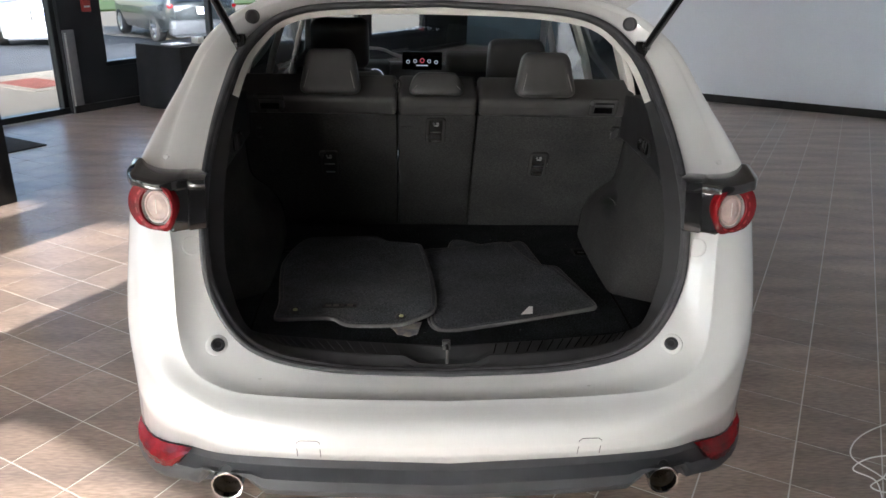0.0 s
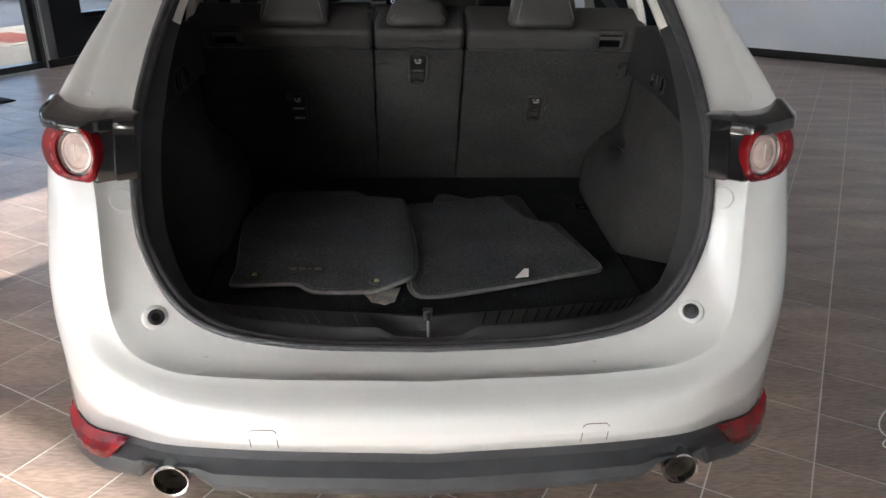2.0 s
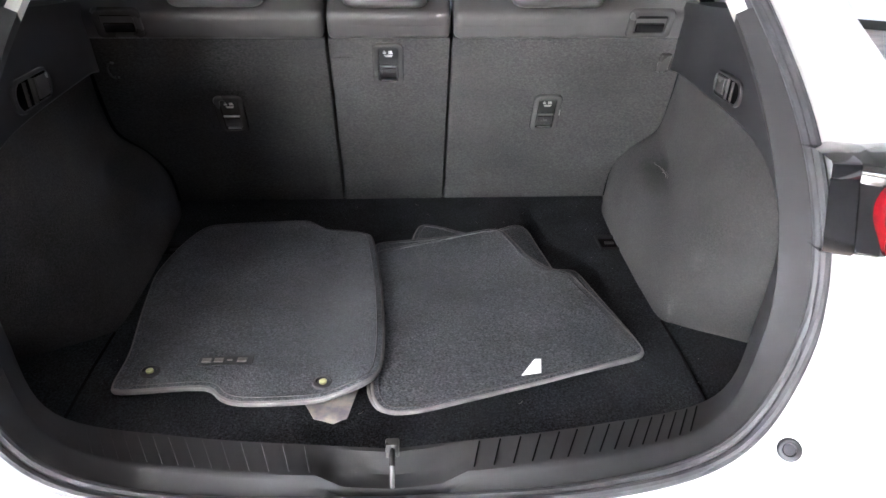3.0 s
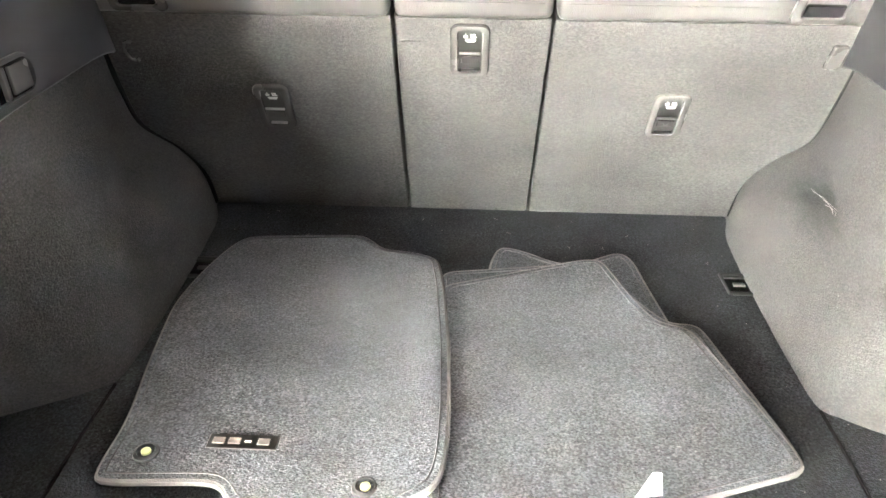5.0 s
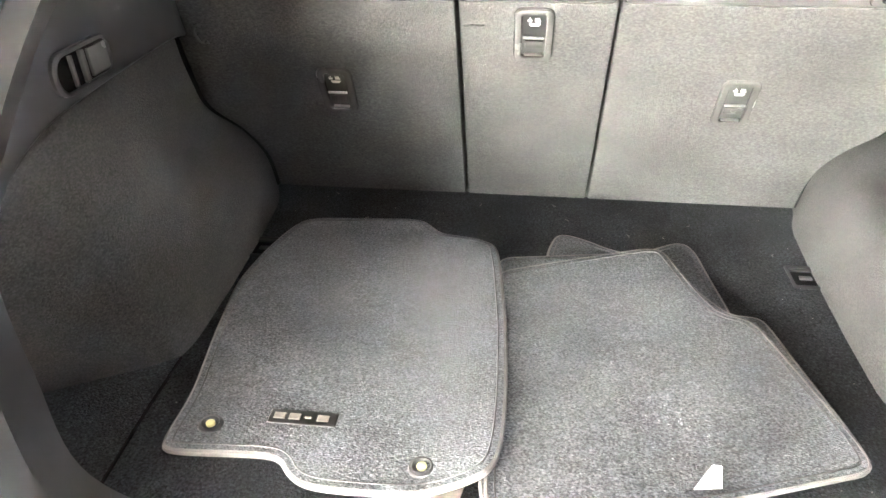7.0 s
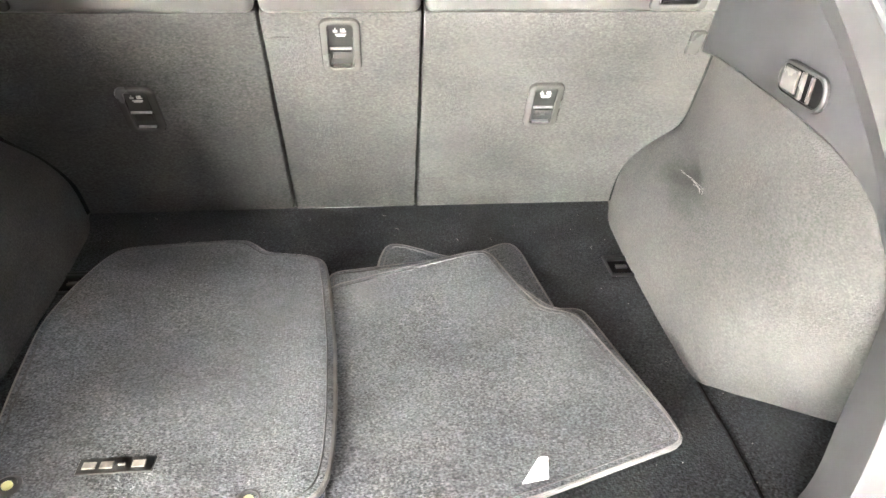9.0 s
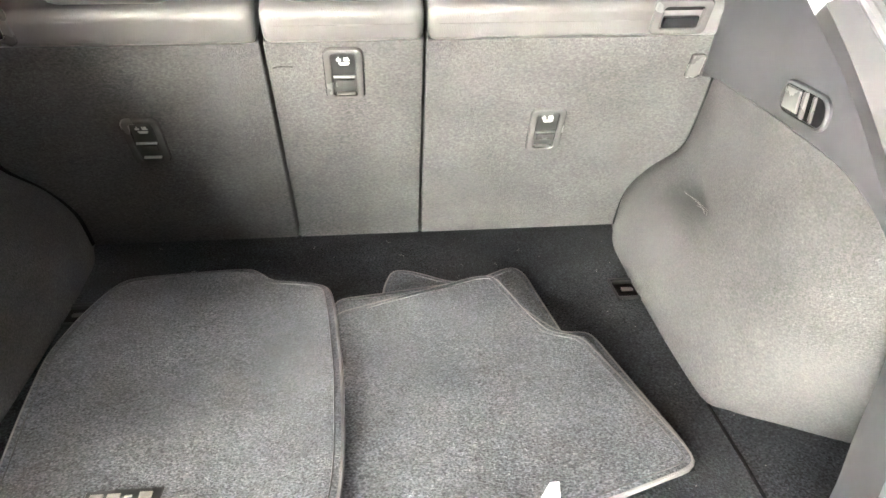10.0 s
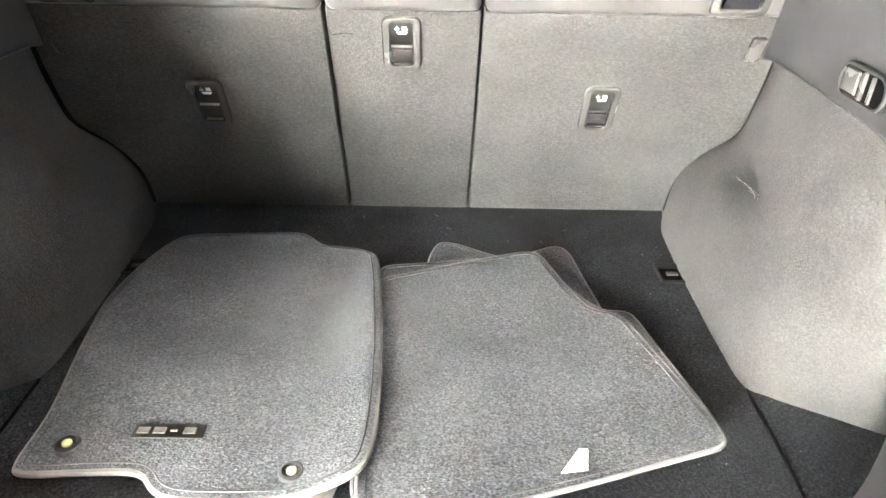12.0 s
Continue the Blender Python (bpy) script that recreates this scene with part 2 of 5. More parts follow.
def dent_shade(m, at, size, tone):
    """A soft darker patch: the shade of a dent put into the carpet's colour."""
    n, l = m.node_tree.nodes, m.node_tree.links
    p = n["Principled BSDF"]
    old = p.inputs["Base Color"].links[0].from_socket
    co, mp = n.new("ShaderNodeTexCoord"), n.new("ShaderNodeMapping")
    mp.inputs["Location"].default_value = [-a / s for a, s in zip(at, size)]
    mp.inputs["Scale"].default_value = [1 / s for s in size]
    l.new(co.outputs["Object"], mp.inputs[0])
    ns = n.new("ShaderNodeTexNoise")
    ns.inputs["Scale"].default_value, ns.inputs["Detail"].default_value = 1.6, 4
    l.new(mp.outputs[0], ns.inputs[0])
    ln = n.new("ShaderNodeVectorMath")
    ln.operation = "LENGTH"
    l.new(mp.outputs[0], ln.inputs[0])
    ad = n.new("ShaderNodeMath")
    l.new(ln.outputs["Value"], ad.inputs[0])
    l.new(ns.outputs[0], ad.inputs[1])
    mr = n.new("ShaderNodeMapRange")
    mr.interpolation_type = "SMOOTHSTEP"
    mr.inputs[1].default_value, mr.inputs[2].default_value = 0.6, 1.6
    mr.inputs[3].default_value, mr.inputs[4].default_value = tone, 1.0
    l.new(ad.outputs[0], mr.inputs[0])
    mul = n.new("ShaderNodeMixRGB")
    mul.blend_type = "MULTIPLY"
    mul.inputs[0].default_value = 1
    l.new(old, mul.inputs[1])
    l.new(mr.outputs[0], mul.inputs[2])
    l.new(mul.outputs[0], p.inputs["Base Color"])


# shade painted into the hollow of the right side panel
dent_shade(M["side_carpet"], (0.665, 0.79, 0.972), (0.09, 0.14, 0.065), 0.45)


# ---- mesh helpers ----
def part(name, bm, material, parent=None, label="", smooth=35, m=None):
    """Links a bmesh as one mesh object under a thing or part."""
    me = bpy.data.meshes.new(name)
    bmesh.ops.recalc_face_normals(bm, faces=bm.faces)
    bm.to_mesh(me)
    bm.free()
    for mm in (material if isinstance(material, (list, tuple)) else [material]):
        me.materials.append(M[mm])
    if smooth:
        me.polygons.foreach_set("use_smooth", [True] * len(me.polygons))
        me.set_sharp_from_angle(angle=radians(smooth))
    ob = new(name, me)
    if parent is not None:
        ob.parent = parent
    if m is not None:
        ob.matrix_local = m
    if label:
        tagged(ob, label)
    return ob


def empty(name, at, label, category, group="", kind=""):
    ob = new(name)
    ob.empty_display_size = 0.1
    ob.matrix_world = at if isinstance(at, Matrix) else Matrix.Translation(at)
    return tagged(ob, label, category, group, kind)


def box(bm, c, size, bevel=0.0, m=None, seg=2, mi=0):
    t = Matrix.Translation(c) @ Matrix.Diagonal((*size, 1))
    if m is not None:
        t = m @ t
    r = bmesh.ops.create_cube(bm, size=1, matrix=t)
    faces = list({f for v in r["verts"] for f in v.link_faces})
    if bevel:
        edges = list({e for v in r["verts"] for e in v.link_edges})
        rb = bmesh.ops.bevel(bm, geom=edges, offset=bevel, segments=seg, affect="EDGES", profile=0.6)
        faces = list({f for v in rb["verts"] for f in v.link_faces} | set(f for f in faces if f.is_valid))
    for f in faces:
        if f.is_valid:
            f.material_index = mi
    return bm


def B(c, size, bevel=0.0, m=None, seg=2):
    return box(bmesh.new(), c, size, bevel, m, seg)


def cyl(bm, a, b, r0, r1=None, seg=24, caps=True, mi=0):
    a, b = Vector(a), Vector(b)
    r1 = r0 if r1 is None else r1
    q = (b - a).to_track_quat("Z", "Y").to_matrix()
    rings = []
    for p, r in ((a, r0), (b, r1)):
        rings.append([bm.verts.new(p + q @ Vector((r * math.cos(2 * math.pi * i / seg), r * math.sin(2 * math.pi * i / seg), 0))) for i in range(seg)])
    fs = [bm.faces.new((rings[0][i], rings[0][(i + 1) % seg], rings[1][(i + 1) % seg], rings[1][i])) for i in range(seg)]
    if caps:
        fs += [bm.faces.new(rings[0][::-1]), bm.faces.new(rings[1])]
    for f in fs:
        f.material_index = mi
    return bm


def tube(bm, pts, r, seg=10, closed=False, mi=0, flat=1.0):
    pts = [Vector(p) for p in pts]
    n = len(pts)
    rings, up = [], Vector((0, 0, 1))
    for i, p in enumerate(pts):
        d = (pts[(i + 1) % n] - pts[i - 1]) if closed else (pts[min(i + 1, n - 1)] - pts[max(i - 1, 0)])
        d.normalize()
        side = d.cross(up)
        if side.length < 0.05:
            side = d.cross(Vector((0, 1, 0)))
        side.normalize()
        nor = side.cross(d)
        rr = r(i / max(n - 1, 1)) if callable(r) else r
        rings.append([bm.verts.new(p + rr * (math.cos(2 * math.pi * k / seg) * side + flat * math.sin(2 * math.pi * k / seg) * nor)) for k in range(seg)])
    fs = []
    for i in range(n if closed else n - 1):
        a, b = rings[i], rings[(i + 1) % n]
        fs += [bm.faces.new((a[k], a[(k + 1) % seg], b[(k + 1) % seg], b[k])) for k in range(seg)]
    if not closed:
        fs += [bm.faces.new(rings[0][::-1]), bm.faces.new(rings[-1])]
    for f in fs:
        f.material_index = mi
    return bm


def lathe(bm, profile, at=Matrix.Identity(4), seg=32, mi=0):
    """Turns (radius, height) pairs about local z."""
    rings = []
    for r, h in profile:
        if r < 1e-6:
            rings.append([bm.verts.new(at @ Vector((0, 0, h)))])
        else:
            rings.append([bm.verts.new(at @ Vector((r * math.cos(2 * math.pi * i / seg), r * math.sin(2 * math.pi * i / seg), h))) for i in range(seg)])
    for a, b in zip(rings, rings[1:]):
        for i in range(seg):
            j = (i + 1) % seg
            if len(a) == 1 and len(b) == 1:
                continue
            f = (a[0], b[j], b[i]) if len(a) == 1 else (a[i], a[j], b[0]) if len(b) == 1 else (a[i], a[j], b[j], b[i])
            bm.faces.new(f).material_index = mi
    return bm


def grid(bm, rows, closed=False, mi=0):
    vs = [[bm.verts.new(p) for p in row] for row in rows]
    for a, b in zip(vs, vs[1:]):
        n = len(a)
        for i in range(n if closed else n - 1):
            j = (i + 1) % n
            bm.faces.new((a[i], a[j], b[j], b[i])).material_index = mi
    return vs


def spline(keys, n):
    """n points along a smooth curve that meets its keys at even steps."""
    ks = [Vector(k) for k in keys]
    ks = [2 * ks[0] - ks[1]] + ks + [2 * ks[-1] - ks[-2]]
    out = []
    for i in range(n):
        t = i / (n - 1) * (len(ks) - 3)
        k = min(int(t), len(ks) - 4)
        f = t - k
        a, b, c, d = ks[k:k + 4]
        out.append(0.5 * ((2 * b) + (c - a) * f + (2 * a - 5 * b + 4 * c - d) * f * f + (3 * b - a - 3 * c + d) * f ** 3))
    return out


def rounded_loop(w, h, r, y, n=6):
    """A rounded rectangle in the x-z plane at the depth y."""
    out = []
    for cx, cz, a0 in ((w / 2 - r, h / 2 - r, 0), (r - w / 2, h / 2 - r, 90), (r - w / 2, r - h / 2, 180), (w / 2 - r, r - h / 2, 270)):
        for k in range(n):
            a = radians(a0 + 90 * k / (n - 1))
            out.append(Vector((cx + r * math.cos(a), y, cz + r * math.sin(a))))
    return out


def bezel(bm, w, h, r, iw, ih, ir, proud, m, mi=0):
    """A raised rounded frame round a pocket; local -y faces outwards."""
    loops = [rounded_loop(w, h, r, 0.002), rounded_loop(w, h, r, -0.45 * proud), rounded_loop(w - 0.004, h - 0.004, r - 0.002, -0.85 * proud), rounded_loop(w - 0.010, h - 0.010, r - 0.004, -proud),
             rounded_loop(iw + 0.005, ih + 0.005, ir + 0.0025, -proud), rounded_loop(iw + 0.001, ih + 0.001, ir + 0.0005, -0.8 * proud), rounded_loop(iw, ih, ir, 0.0)]
    grid(bm, [[m @ p for p in lp] for lp in loops], closed=True, mi=mi)
    return bm


def solid(bm, thickness):
    """Gives an open sheet thickness."""
    bmesh.ops.recalc_face_normals(bm, faces=bm.faces)
    bmesh.ops.solidify(bm, geom=bm.faces[:], thickness=thickness)
    return bm


def room_box(name, u0, u1, v0, v1, z0, z1, material, parent=None, label="", category="", bevel=0.0, kind="structure"):
    """A block of the building, along the room's grid."""
    bm = B(((u0 + u1) / 2, (v0 + v1) / 2, (z0 + z1) / 2), (u1 - u0, v1 - v0, z1 - z0), bevel, ROOM)
    ob = part(name, bm, material, parent, label)
    if parent is None:
        tagged(ob, label, category, "", kind)
    return ob


# ---- the building ----
UL, UR, VB, VF, CEIL = -7.3, 1.58, -6.2, 9.8, 3.6

floor = part("floor", B((-2.9, 4.5, -0.06), (9.6, 21.6, 0.117), 0, ROOM), "grout")
tagged(floor, "brown-grey porcelain tile floor with pale grout", "floor", "", "structure")
room_box("ceiling", UL - 0.3, UR + 0.3, VB - 0.3, 15.3, CEIL, CEIL + 0.15, "ceiling", None, "plain white painted showroom ceiling", "ceiling")
room_box("wall_north", -3.2, UR, VF, VF + 0.2, 0.0, CEIL, "wall_grey", None, "smooth pale grey painted wall above a black baseboard", "wall")
room_box("wall_east", UR, UR + 0.2, -0.15, VF + 0.2, 0.0, CEIL, "wall_grey", None, "smooth pale grey painted side wall", "wall")
# unseen, added black to keep bounce light off the left seat; split tuned
room_box("wall_east_absorber", UR, UR + 0.2, VB, -0.15, 0.0, CEIL, "wall_dark", None, "unseen black stretch of side wall added to cut bounce light", "wall")
room_box("wall_return", -3.4, -3.2, VF, 15.0, 0.0, CEIL, "wall_teal", None, "dark blue-grey painted wall", "wall")
room_box("wall_far", UL, -3.4, 14.8, 15.0, 0.0, CEIL, "wall_teal", None, "dark blue-grey painted end wall", "wall")
room_box("baseboard", -3.2, UR - 0.016, VF - 0.014, VF - 0.002, 0.0, 0.11, "black_frame", None, "black baseboard along the grey wall", "baseboard")
room_box("baseboard_east", UR - 0.014, UR - 0.002, VB, VF - 0.016, 0.0, 0.11, "black_frame", None, "black baseboard along the side wall", "baseboard")


def window_unit(name, axis, fixed, a0, a1, z0, z1, label, panes=1, frame=0.06):
    """A framed window in the plane axis = fixed, from a0 to a1."""
    w = empty(name, Matrix.Identity(4), label, "window", "", "structure")

    def blk(nm, p0, p1, q0, q1, depth, material):
        if axis == "u":
            bm = B((fixed, (p0 + p1) / 2, (q0 + q1) / 2), (depth, p1 - p0, q1 - q0), 0.006 if depth > 0.02 else 0, ROOM, 1)
        else:
            bm = B(((p0 + p1) / 2, fixed, (q0 + q1) / 2), (p1 - p0, depth, q1 - q0), 0.006 if depth > 0.02 else 0, ROOM, 1)
        return part(nm, bm, material, w)

    blk("window_sill", a0, a1, z0, z0 + frame, 0.14, "black_frame")
    blk("window_frame", a0, a1, z1 - frame, z1, 0.12, "black_frame")
    step = (a1 - a0) / panes
    for i in range(panes + 1):
        c = min(max(a0 + i * step, a0 + frame / 2), a1 - frame / 2)
        blk("mullion", c - frame / 2, c + frame / 2, z0 + frame, z1 - frame, 0.11, "black_frame")
    for i in range(panes):
        g = blk("pane", a0 + i * step + frame / 2, a0 + (i + 1) * step - frame / 2, z0 + frame, z1 - frame, 0.008, "glass")
        g.visible_shadow = False
    return w


room_box("baseboard_west", UL + 0.002, UL + 0.03, 4.12, 14.7, 0.0, 0.09, "black_frame", None, "black baseboard along the street wall", "baseboard")
# street side: dark wall with tall windows and a glass door
WALL_T = 0.2
room_box("wall_west", UL - WALL_T, UL, VB, 15.0, 3.0, CEIL, "wall_dark", None, "black painted header over the street windows", "wall")
for k, (v0, v1) in enumerate(((VB, -5.6), (4.1, 4.66), (10.35, 10.67), (12.83, 15.0), (1.2, 1.9))):
    room_box("wall_pier", UL - WALL_T, UL, v0, v1, 0.0, 3.0, "wall_dark", None, "black painted pier between street windows", "wall")
for v0, v1, zt in ((4.66, 10.35, 0.50), (10.67, 12.83, 0.44), (-5.6, 1.2, 0.3)):
    room_box("wall_sill", UL - WALL_T, UL, v0, v1, 0.0, zt, "wall_dark", None, "black painted low wall under a window", "wall")
window_unit("window_1", "u", UL - 0.1, 4.66, 10.35, 0.50, 3.0, "tall street window in a black metal frame", 3)
window_unit("window_2", "u", UL - 0.1, 10.67, 12.83, 0.44, 3.0, "far street window in a black metal frame", 1)
window_unit("window_3", "u", UL - 0.1, -5.6, 1.2, 0.3, 3.0, "row of street windows in black metal frames", 4)
window_unit("door_1", "u", UL - 0.1, 1.9, 4.1, 0.0, 3.0, "glazed entrance door in a black metal frame", 2, 0.07)
# window wall behind the car
room_box("wall_south", UL, UR + 0.2, VB - 0.2, VB, 3.3, CEIL, "wall_dark", None, "black painted header over the rear windows", "wall")
room_box("wall_south_panel", -1.98, 1.2, VB - 0.2, VB, 2.55, 3.3, "wall_dark", None, "black painted panel over the rear entrance", "wall")
for u0, u1 in ((UL, -6.9), (-4.3, -3.75), (-2.62, -1.98), (1.2, UR + 0.2)):
    room_box("wall_column", u0, u1, VB - 0.2, VB, 0.0, 3.3, "wall_dark", None, "black painted column between rear windows", "wall")
for k, (u0, u1, top) in enumerate(((-6.9, -4.3, 3.3), (-3.75, -2.62, 3.3), (-1.98, 1.2, 2.55))):
    window_unit("window_%d" % (k + 4), "v", VB - 0.1, u0, u1, 0.0, top, "full-height rear window in a black metal frame", 1)

# free-standing dark column in front of the entrance
room_box("column", -5.2, -4.62, 1.05, 1.62, 0.0, CEIL, "black_frame", None, "black painted square column standing on the tiles", "column", 0.01)


# ---- outdoors ----
def ground_sheet(name, u0, u1, v0, v1, z, material, label, category, t=0.05):
    return tagged(part(name, B(((u0 + u1) / 2, (v0 + v1) / 2, z - t / 2), (u1 - u0, v1 - v0, t), 0, ROOM), material), label, category, "", "structure")


ground_sheet("ground", -400, 400, -400, 400, -0.16, "asphalt", "dark grey asphalt parking lot", "ground", 0.3)
ground_sheet("pavement", -10.9, UL - WALL_T, -30, 30, -0.02, "concrete", "pale concrete pavement along the showroom", "pavement", 0.16)
ground_sheet("pavement_rear", -20, 20, -9.5, VB - 0.2, -0.02, "concrete", "pale concrete pavement behind the showroom", "pavement", 0.16)
ground_sheet("verge", -60, -24, 5, 60, -0.08, "grass", "sunlit strip of green lawn beyond the lot", "grass", 0.2)
ground_sheet("forecourt", -60, -10.9, 12.0, 60, -0.155, "concrete_light", "sunlit pale concrete lane beyond the asphalt", "ground")
pad = empty("tactile_paving", ROOM @ Matrix.Translation((-9.85, 5.35, -0.02)), "red tactile paving pad set in the pavement", "paving", "", "structure")
part("slab", B((0, 0, 0.004), (0.95, 0.62, 0.012)), "tactile", pad)
bm = bmesh.new()
for i in range(12):
    for j in range(8):
        lathe(bm, [(0.018, 0.0), (0.014, 0.006), (0.0, 0.007)], Matrix.Translation((-0.43 + 0.078 * i, -0.27 + 0.077 * j, 0.01)), 8)
part("domes", bm, "tactile", pad)
part("kerb_frame", B((0, 0, 0.001), (1.35, 0.95, 0.008)), "concrete_light", pad)


def parked_car(name, at, paint, label, length, width, height, belt, hatch):
    """A parked car; local +y is its front, its origin is on the ground under its middle."""
    car = empty(name, at, label, "car")
    hl, hw = length / 2, width / 2
    # stations: distance along, half width factor, low edge, belt, roof, roof half width factor
    rear_glass = 0.30 if hatch else 0.75
    st = [(-hl, 0.80, 0.42, belt - 0.14, belt - 0.10, 0.70), (-hl + 0.10, 0.93, 0.30, belt - 0.02, belt + 0.02, 0.74),
          (-hl + rear_glass, 0.99, 0.24, belt, belt + 0.06, 0.74), (-hl + rear_glass + 0.55, 1.0, 0.22, belt, height - 0.05, 0.70),
          (-hl + rear_glass + 1.1, 1.0, 0.2, belt, height, 0.70), (0.25, 1.0, 0.2, belt - 0.01, height, 0.70), (0.75, 1.0, 0.2, belt - 0.02, height - 0.10, 0.69),
          (1.25, 1.0, 0.2, belt - 0.04, belt + 0.06, 0.78), (hl - 0.45, 0.97, 0.22, belt - 0.10, belt - 0.06, 0.80), (hl - 0.08, 0.82, 0.3, belt - 0.26, belt - 0.22, 0.72),
          (hl, 0.66, 0.42, belt - 0.4, belt - 0.38, 0.6)]
    rows = []
    for y, f, zb, zbelt, zr, rf in st:
        w = hw * f
        half = [(0, zb), (0.6 * w, zb), (0.95 * w, zb + 0.06), (w, zb + 0.3), (0.985 * w, zbelt - 0.12), (0.94 * w, zbelt),
                (0.5 * (0.94 * w + rf * hw), 0.5 * (zbelt + zr - 0.05)), (rf * hw if zr - zbelt > 0.12 else 0.86 * w, zr - 0.05), (0.55 * rf * hw, zr - 0.005), (0, zr)]
        rows.append([Vector((x, y, z)) for x, z in half] + [Vector((-x, y, z)) for x, z in half[-2:0:-1]])
    smooth = [spline([r[i] for r in rows], 41) for i in range(len(rows[0]))]
    bm = bmesh.new()
    vs = grid(bm, [[c[k] for c in smooth] for k in range(41)], closed=True)
    bm.faces.new(vs[0][::-1]), bm.faces.new(vs[-1])
    for f in bm.faces:
        c = f.calc_center_median()
        if c.z > belt + 0.05 and f.normal.length >= 0 and abs(c.z - (height + belt) / 2) < (height - belt) * 0.42 and abs(c.y) < hl - 0.2:
            f.material_index = 1
    part("body", bm, [paint, "gloss_black"], car)
    for sx in (-1, 1):
        for wy in (-hl + 0.95, hl - 0.9):
            wh = part("wheel", lathe(bmesh.new(), [(0.0, 0.05), (0.06, 0.06), (0.08, 0.09), (0.215, 0.10), (0.235, 0.11)], Matrix.Rotation(math.pi / 2 * sx, 4, "Y"), 24), "chrome", car, "alloy wheel",
                      m=Matrix.Translation((sx * (hw - 0.105), wy, 0.33)))
            part("tyre", lathe(bmesh.new(), [(0.21, -0.1), (0.3, -0.11), (0.33, -0.08), (0.335, 0.0), (0.33, 0.08), (0.3, 0.11), (0.23, 0.115), (0.21, 0.09)], Matrix.Rotation(math.pi / 2 * sx, 4, "Y"), 28), "tyre", wh)
            for k in range(5):
                a = k * 2 * math.pi / 5
                part("spoke", B((0, 0, 0.13), (0.025, 0.05, 0.17), 0.008, Matrix.Translation((sx * 0.1, 0, 0)) @ Matrix.Rotation(a, 4, "X")), "chrome", wh)
        part("tail_lamp", B((sx * (hw * 0.72), -hl + 0.07, belt - 0.17), (0.36, 0.10, 0.10), 0.03), "red_lens", car)
        part("mirror", B((sx * (hw + 0.06), 0.85, belt + 0.02), (0.18, 0.1, 0.13), 0.03), paint, car)
    part("bumper", B((0, -hl + 0.08, 0.40), (width * 0.90, 0.24, 0.36), 0.07, None, 3), "cladding" if hatch else paint, car)
    part("bumper_skirt", B((0, -hl + 0.10, 0.22), (width * 0.80, 0.2, 0.07), 0.02), "cladding", car)
    pl = part("number_plate", B((0, -hl - 0.03, belt - 0.27), (0.36, 0.02, 0.17), 0.005), "bar_white", car, "pale plate with blank bars")
    part("plate_frame", B((0, -hl - 0.026, belt - 0.27), (0.41, 0.018, 0.215), 0.004), "gloss_black", car)
    part("boot_joint", B((0, -hl + 0.02, belt - 0.06), (width * 0.66, 0.03, 0.012), 0.003), "gap", car)
    part("bar", B((0, -hl - 0.043, belt - 0.27), (0.22, 0.004, 0.045)), "bar_blue", pl)
    return car


def room_pose(u, v, z, heading):
    return ROOM @ Matrix.Translation((u, v, z)) @ Matrix.Rotation(radians(heading), 4, "Z")


parked_car("parked_sedan", room_pose(-16.96, 10.3, -0.16, 59), "white_paint", "white sedan parked outside on the asphalt", 4.7, 1.8, 1.44, 0.98, False)
parked_car("parked_suv", room_pose(-15.03, 12.82, -0.16, 67), "grey_paint", "dark grey sport utility car parked on the asphalt", 4.5, 1.84, 1.66, 1.06, True)


# ---- the car ----
car = empty("car", (0, 0, 0), "pearl white sport utility car with open tailgate on the tiles", "car")

# Half rings of the body, from the middle of the sill round the opening to the middle of the roof.
SEAL = [(0, -0.02, 0.724), (0.33, -0.018, 0.742), (0.54, 0.0, 0.80), (0.645, 0.045, 0.94), (0.67, 0.092, 1.10),
        (0.675, 0.22, 1.26), (0.66, 0.43, 1.42), (0.61, 0.62, 1.556), (0.45, 0.70, 1.652), (0, 0.735, 1.678)]
CREASE = [(0, -0.15, 0.706), (0.40, -0.145, 0.716), (0.616, -0.119, 0.735), (0.723, -0.056, 0.815), (0.748, 0.035, 1.085),
          (0.79, 0.16, 1.24), (0.765, 0.40, 1.43), (0.69, 0.58, 1.59), (0.47, 0.64, 1.69), (0, 0.67, 1.715)]
SKIN = [(0, -0.235, 0.63), (0.42, -0.222, 0.63), (0.70, -0.135, 0.67), (0.872, 0.00, 0.79), (0.890, 0.13, 1.09),
        (0.866, 0.20, 1.26), (0.80, 0.45, 1.43), (0.705, 0.62, 1.595), (0.48, 0.68, 1.70), (0, 0.70, 1.725)]
EDGE = [(0, -0.226, 0.563), (0.45, -0.208, 0.574), (0.69, -0.125, 0.549), (0.885, 0.02, 0.562), (0.915, 0.26, 0.95),
        (0.90, 0.36, 1.18), (0.81, 0.62, 1.42), (0.71, 0.80, 1.60), (0.48, 0.86, 1.71), (0, 0.88, 1.735)]
NS = 73
KEY = (NS - 1) // 9  # steps between two keys


def mirror(half):
    return half + [Vector((-p.x, p.y, p.z)) for p in half[-2:0:-1]]


def blend(a, b, f):
    return [p.lerp(q, f) for p, q in zip(a, b)]


seal, crease, skin, edge = (spline(k, NS) for k in (SEAL, CREASE, SKIN, EDGE))
for r in (seal, crease, skin, edge):
    r[0].x = r[-1].x = 0.0
flange = [p + Vector((0, 0.012, 0)) for p in blend(seal, crease, 0.22)]
rim_in, rim_out = blend(crease, seal, 0.02), blend(crease, skin, 0.03)


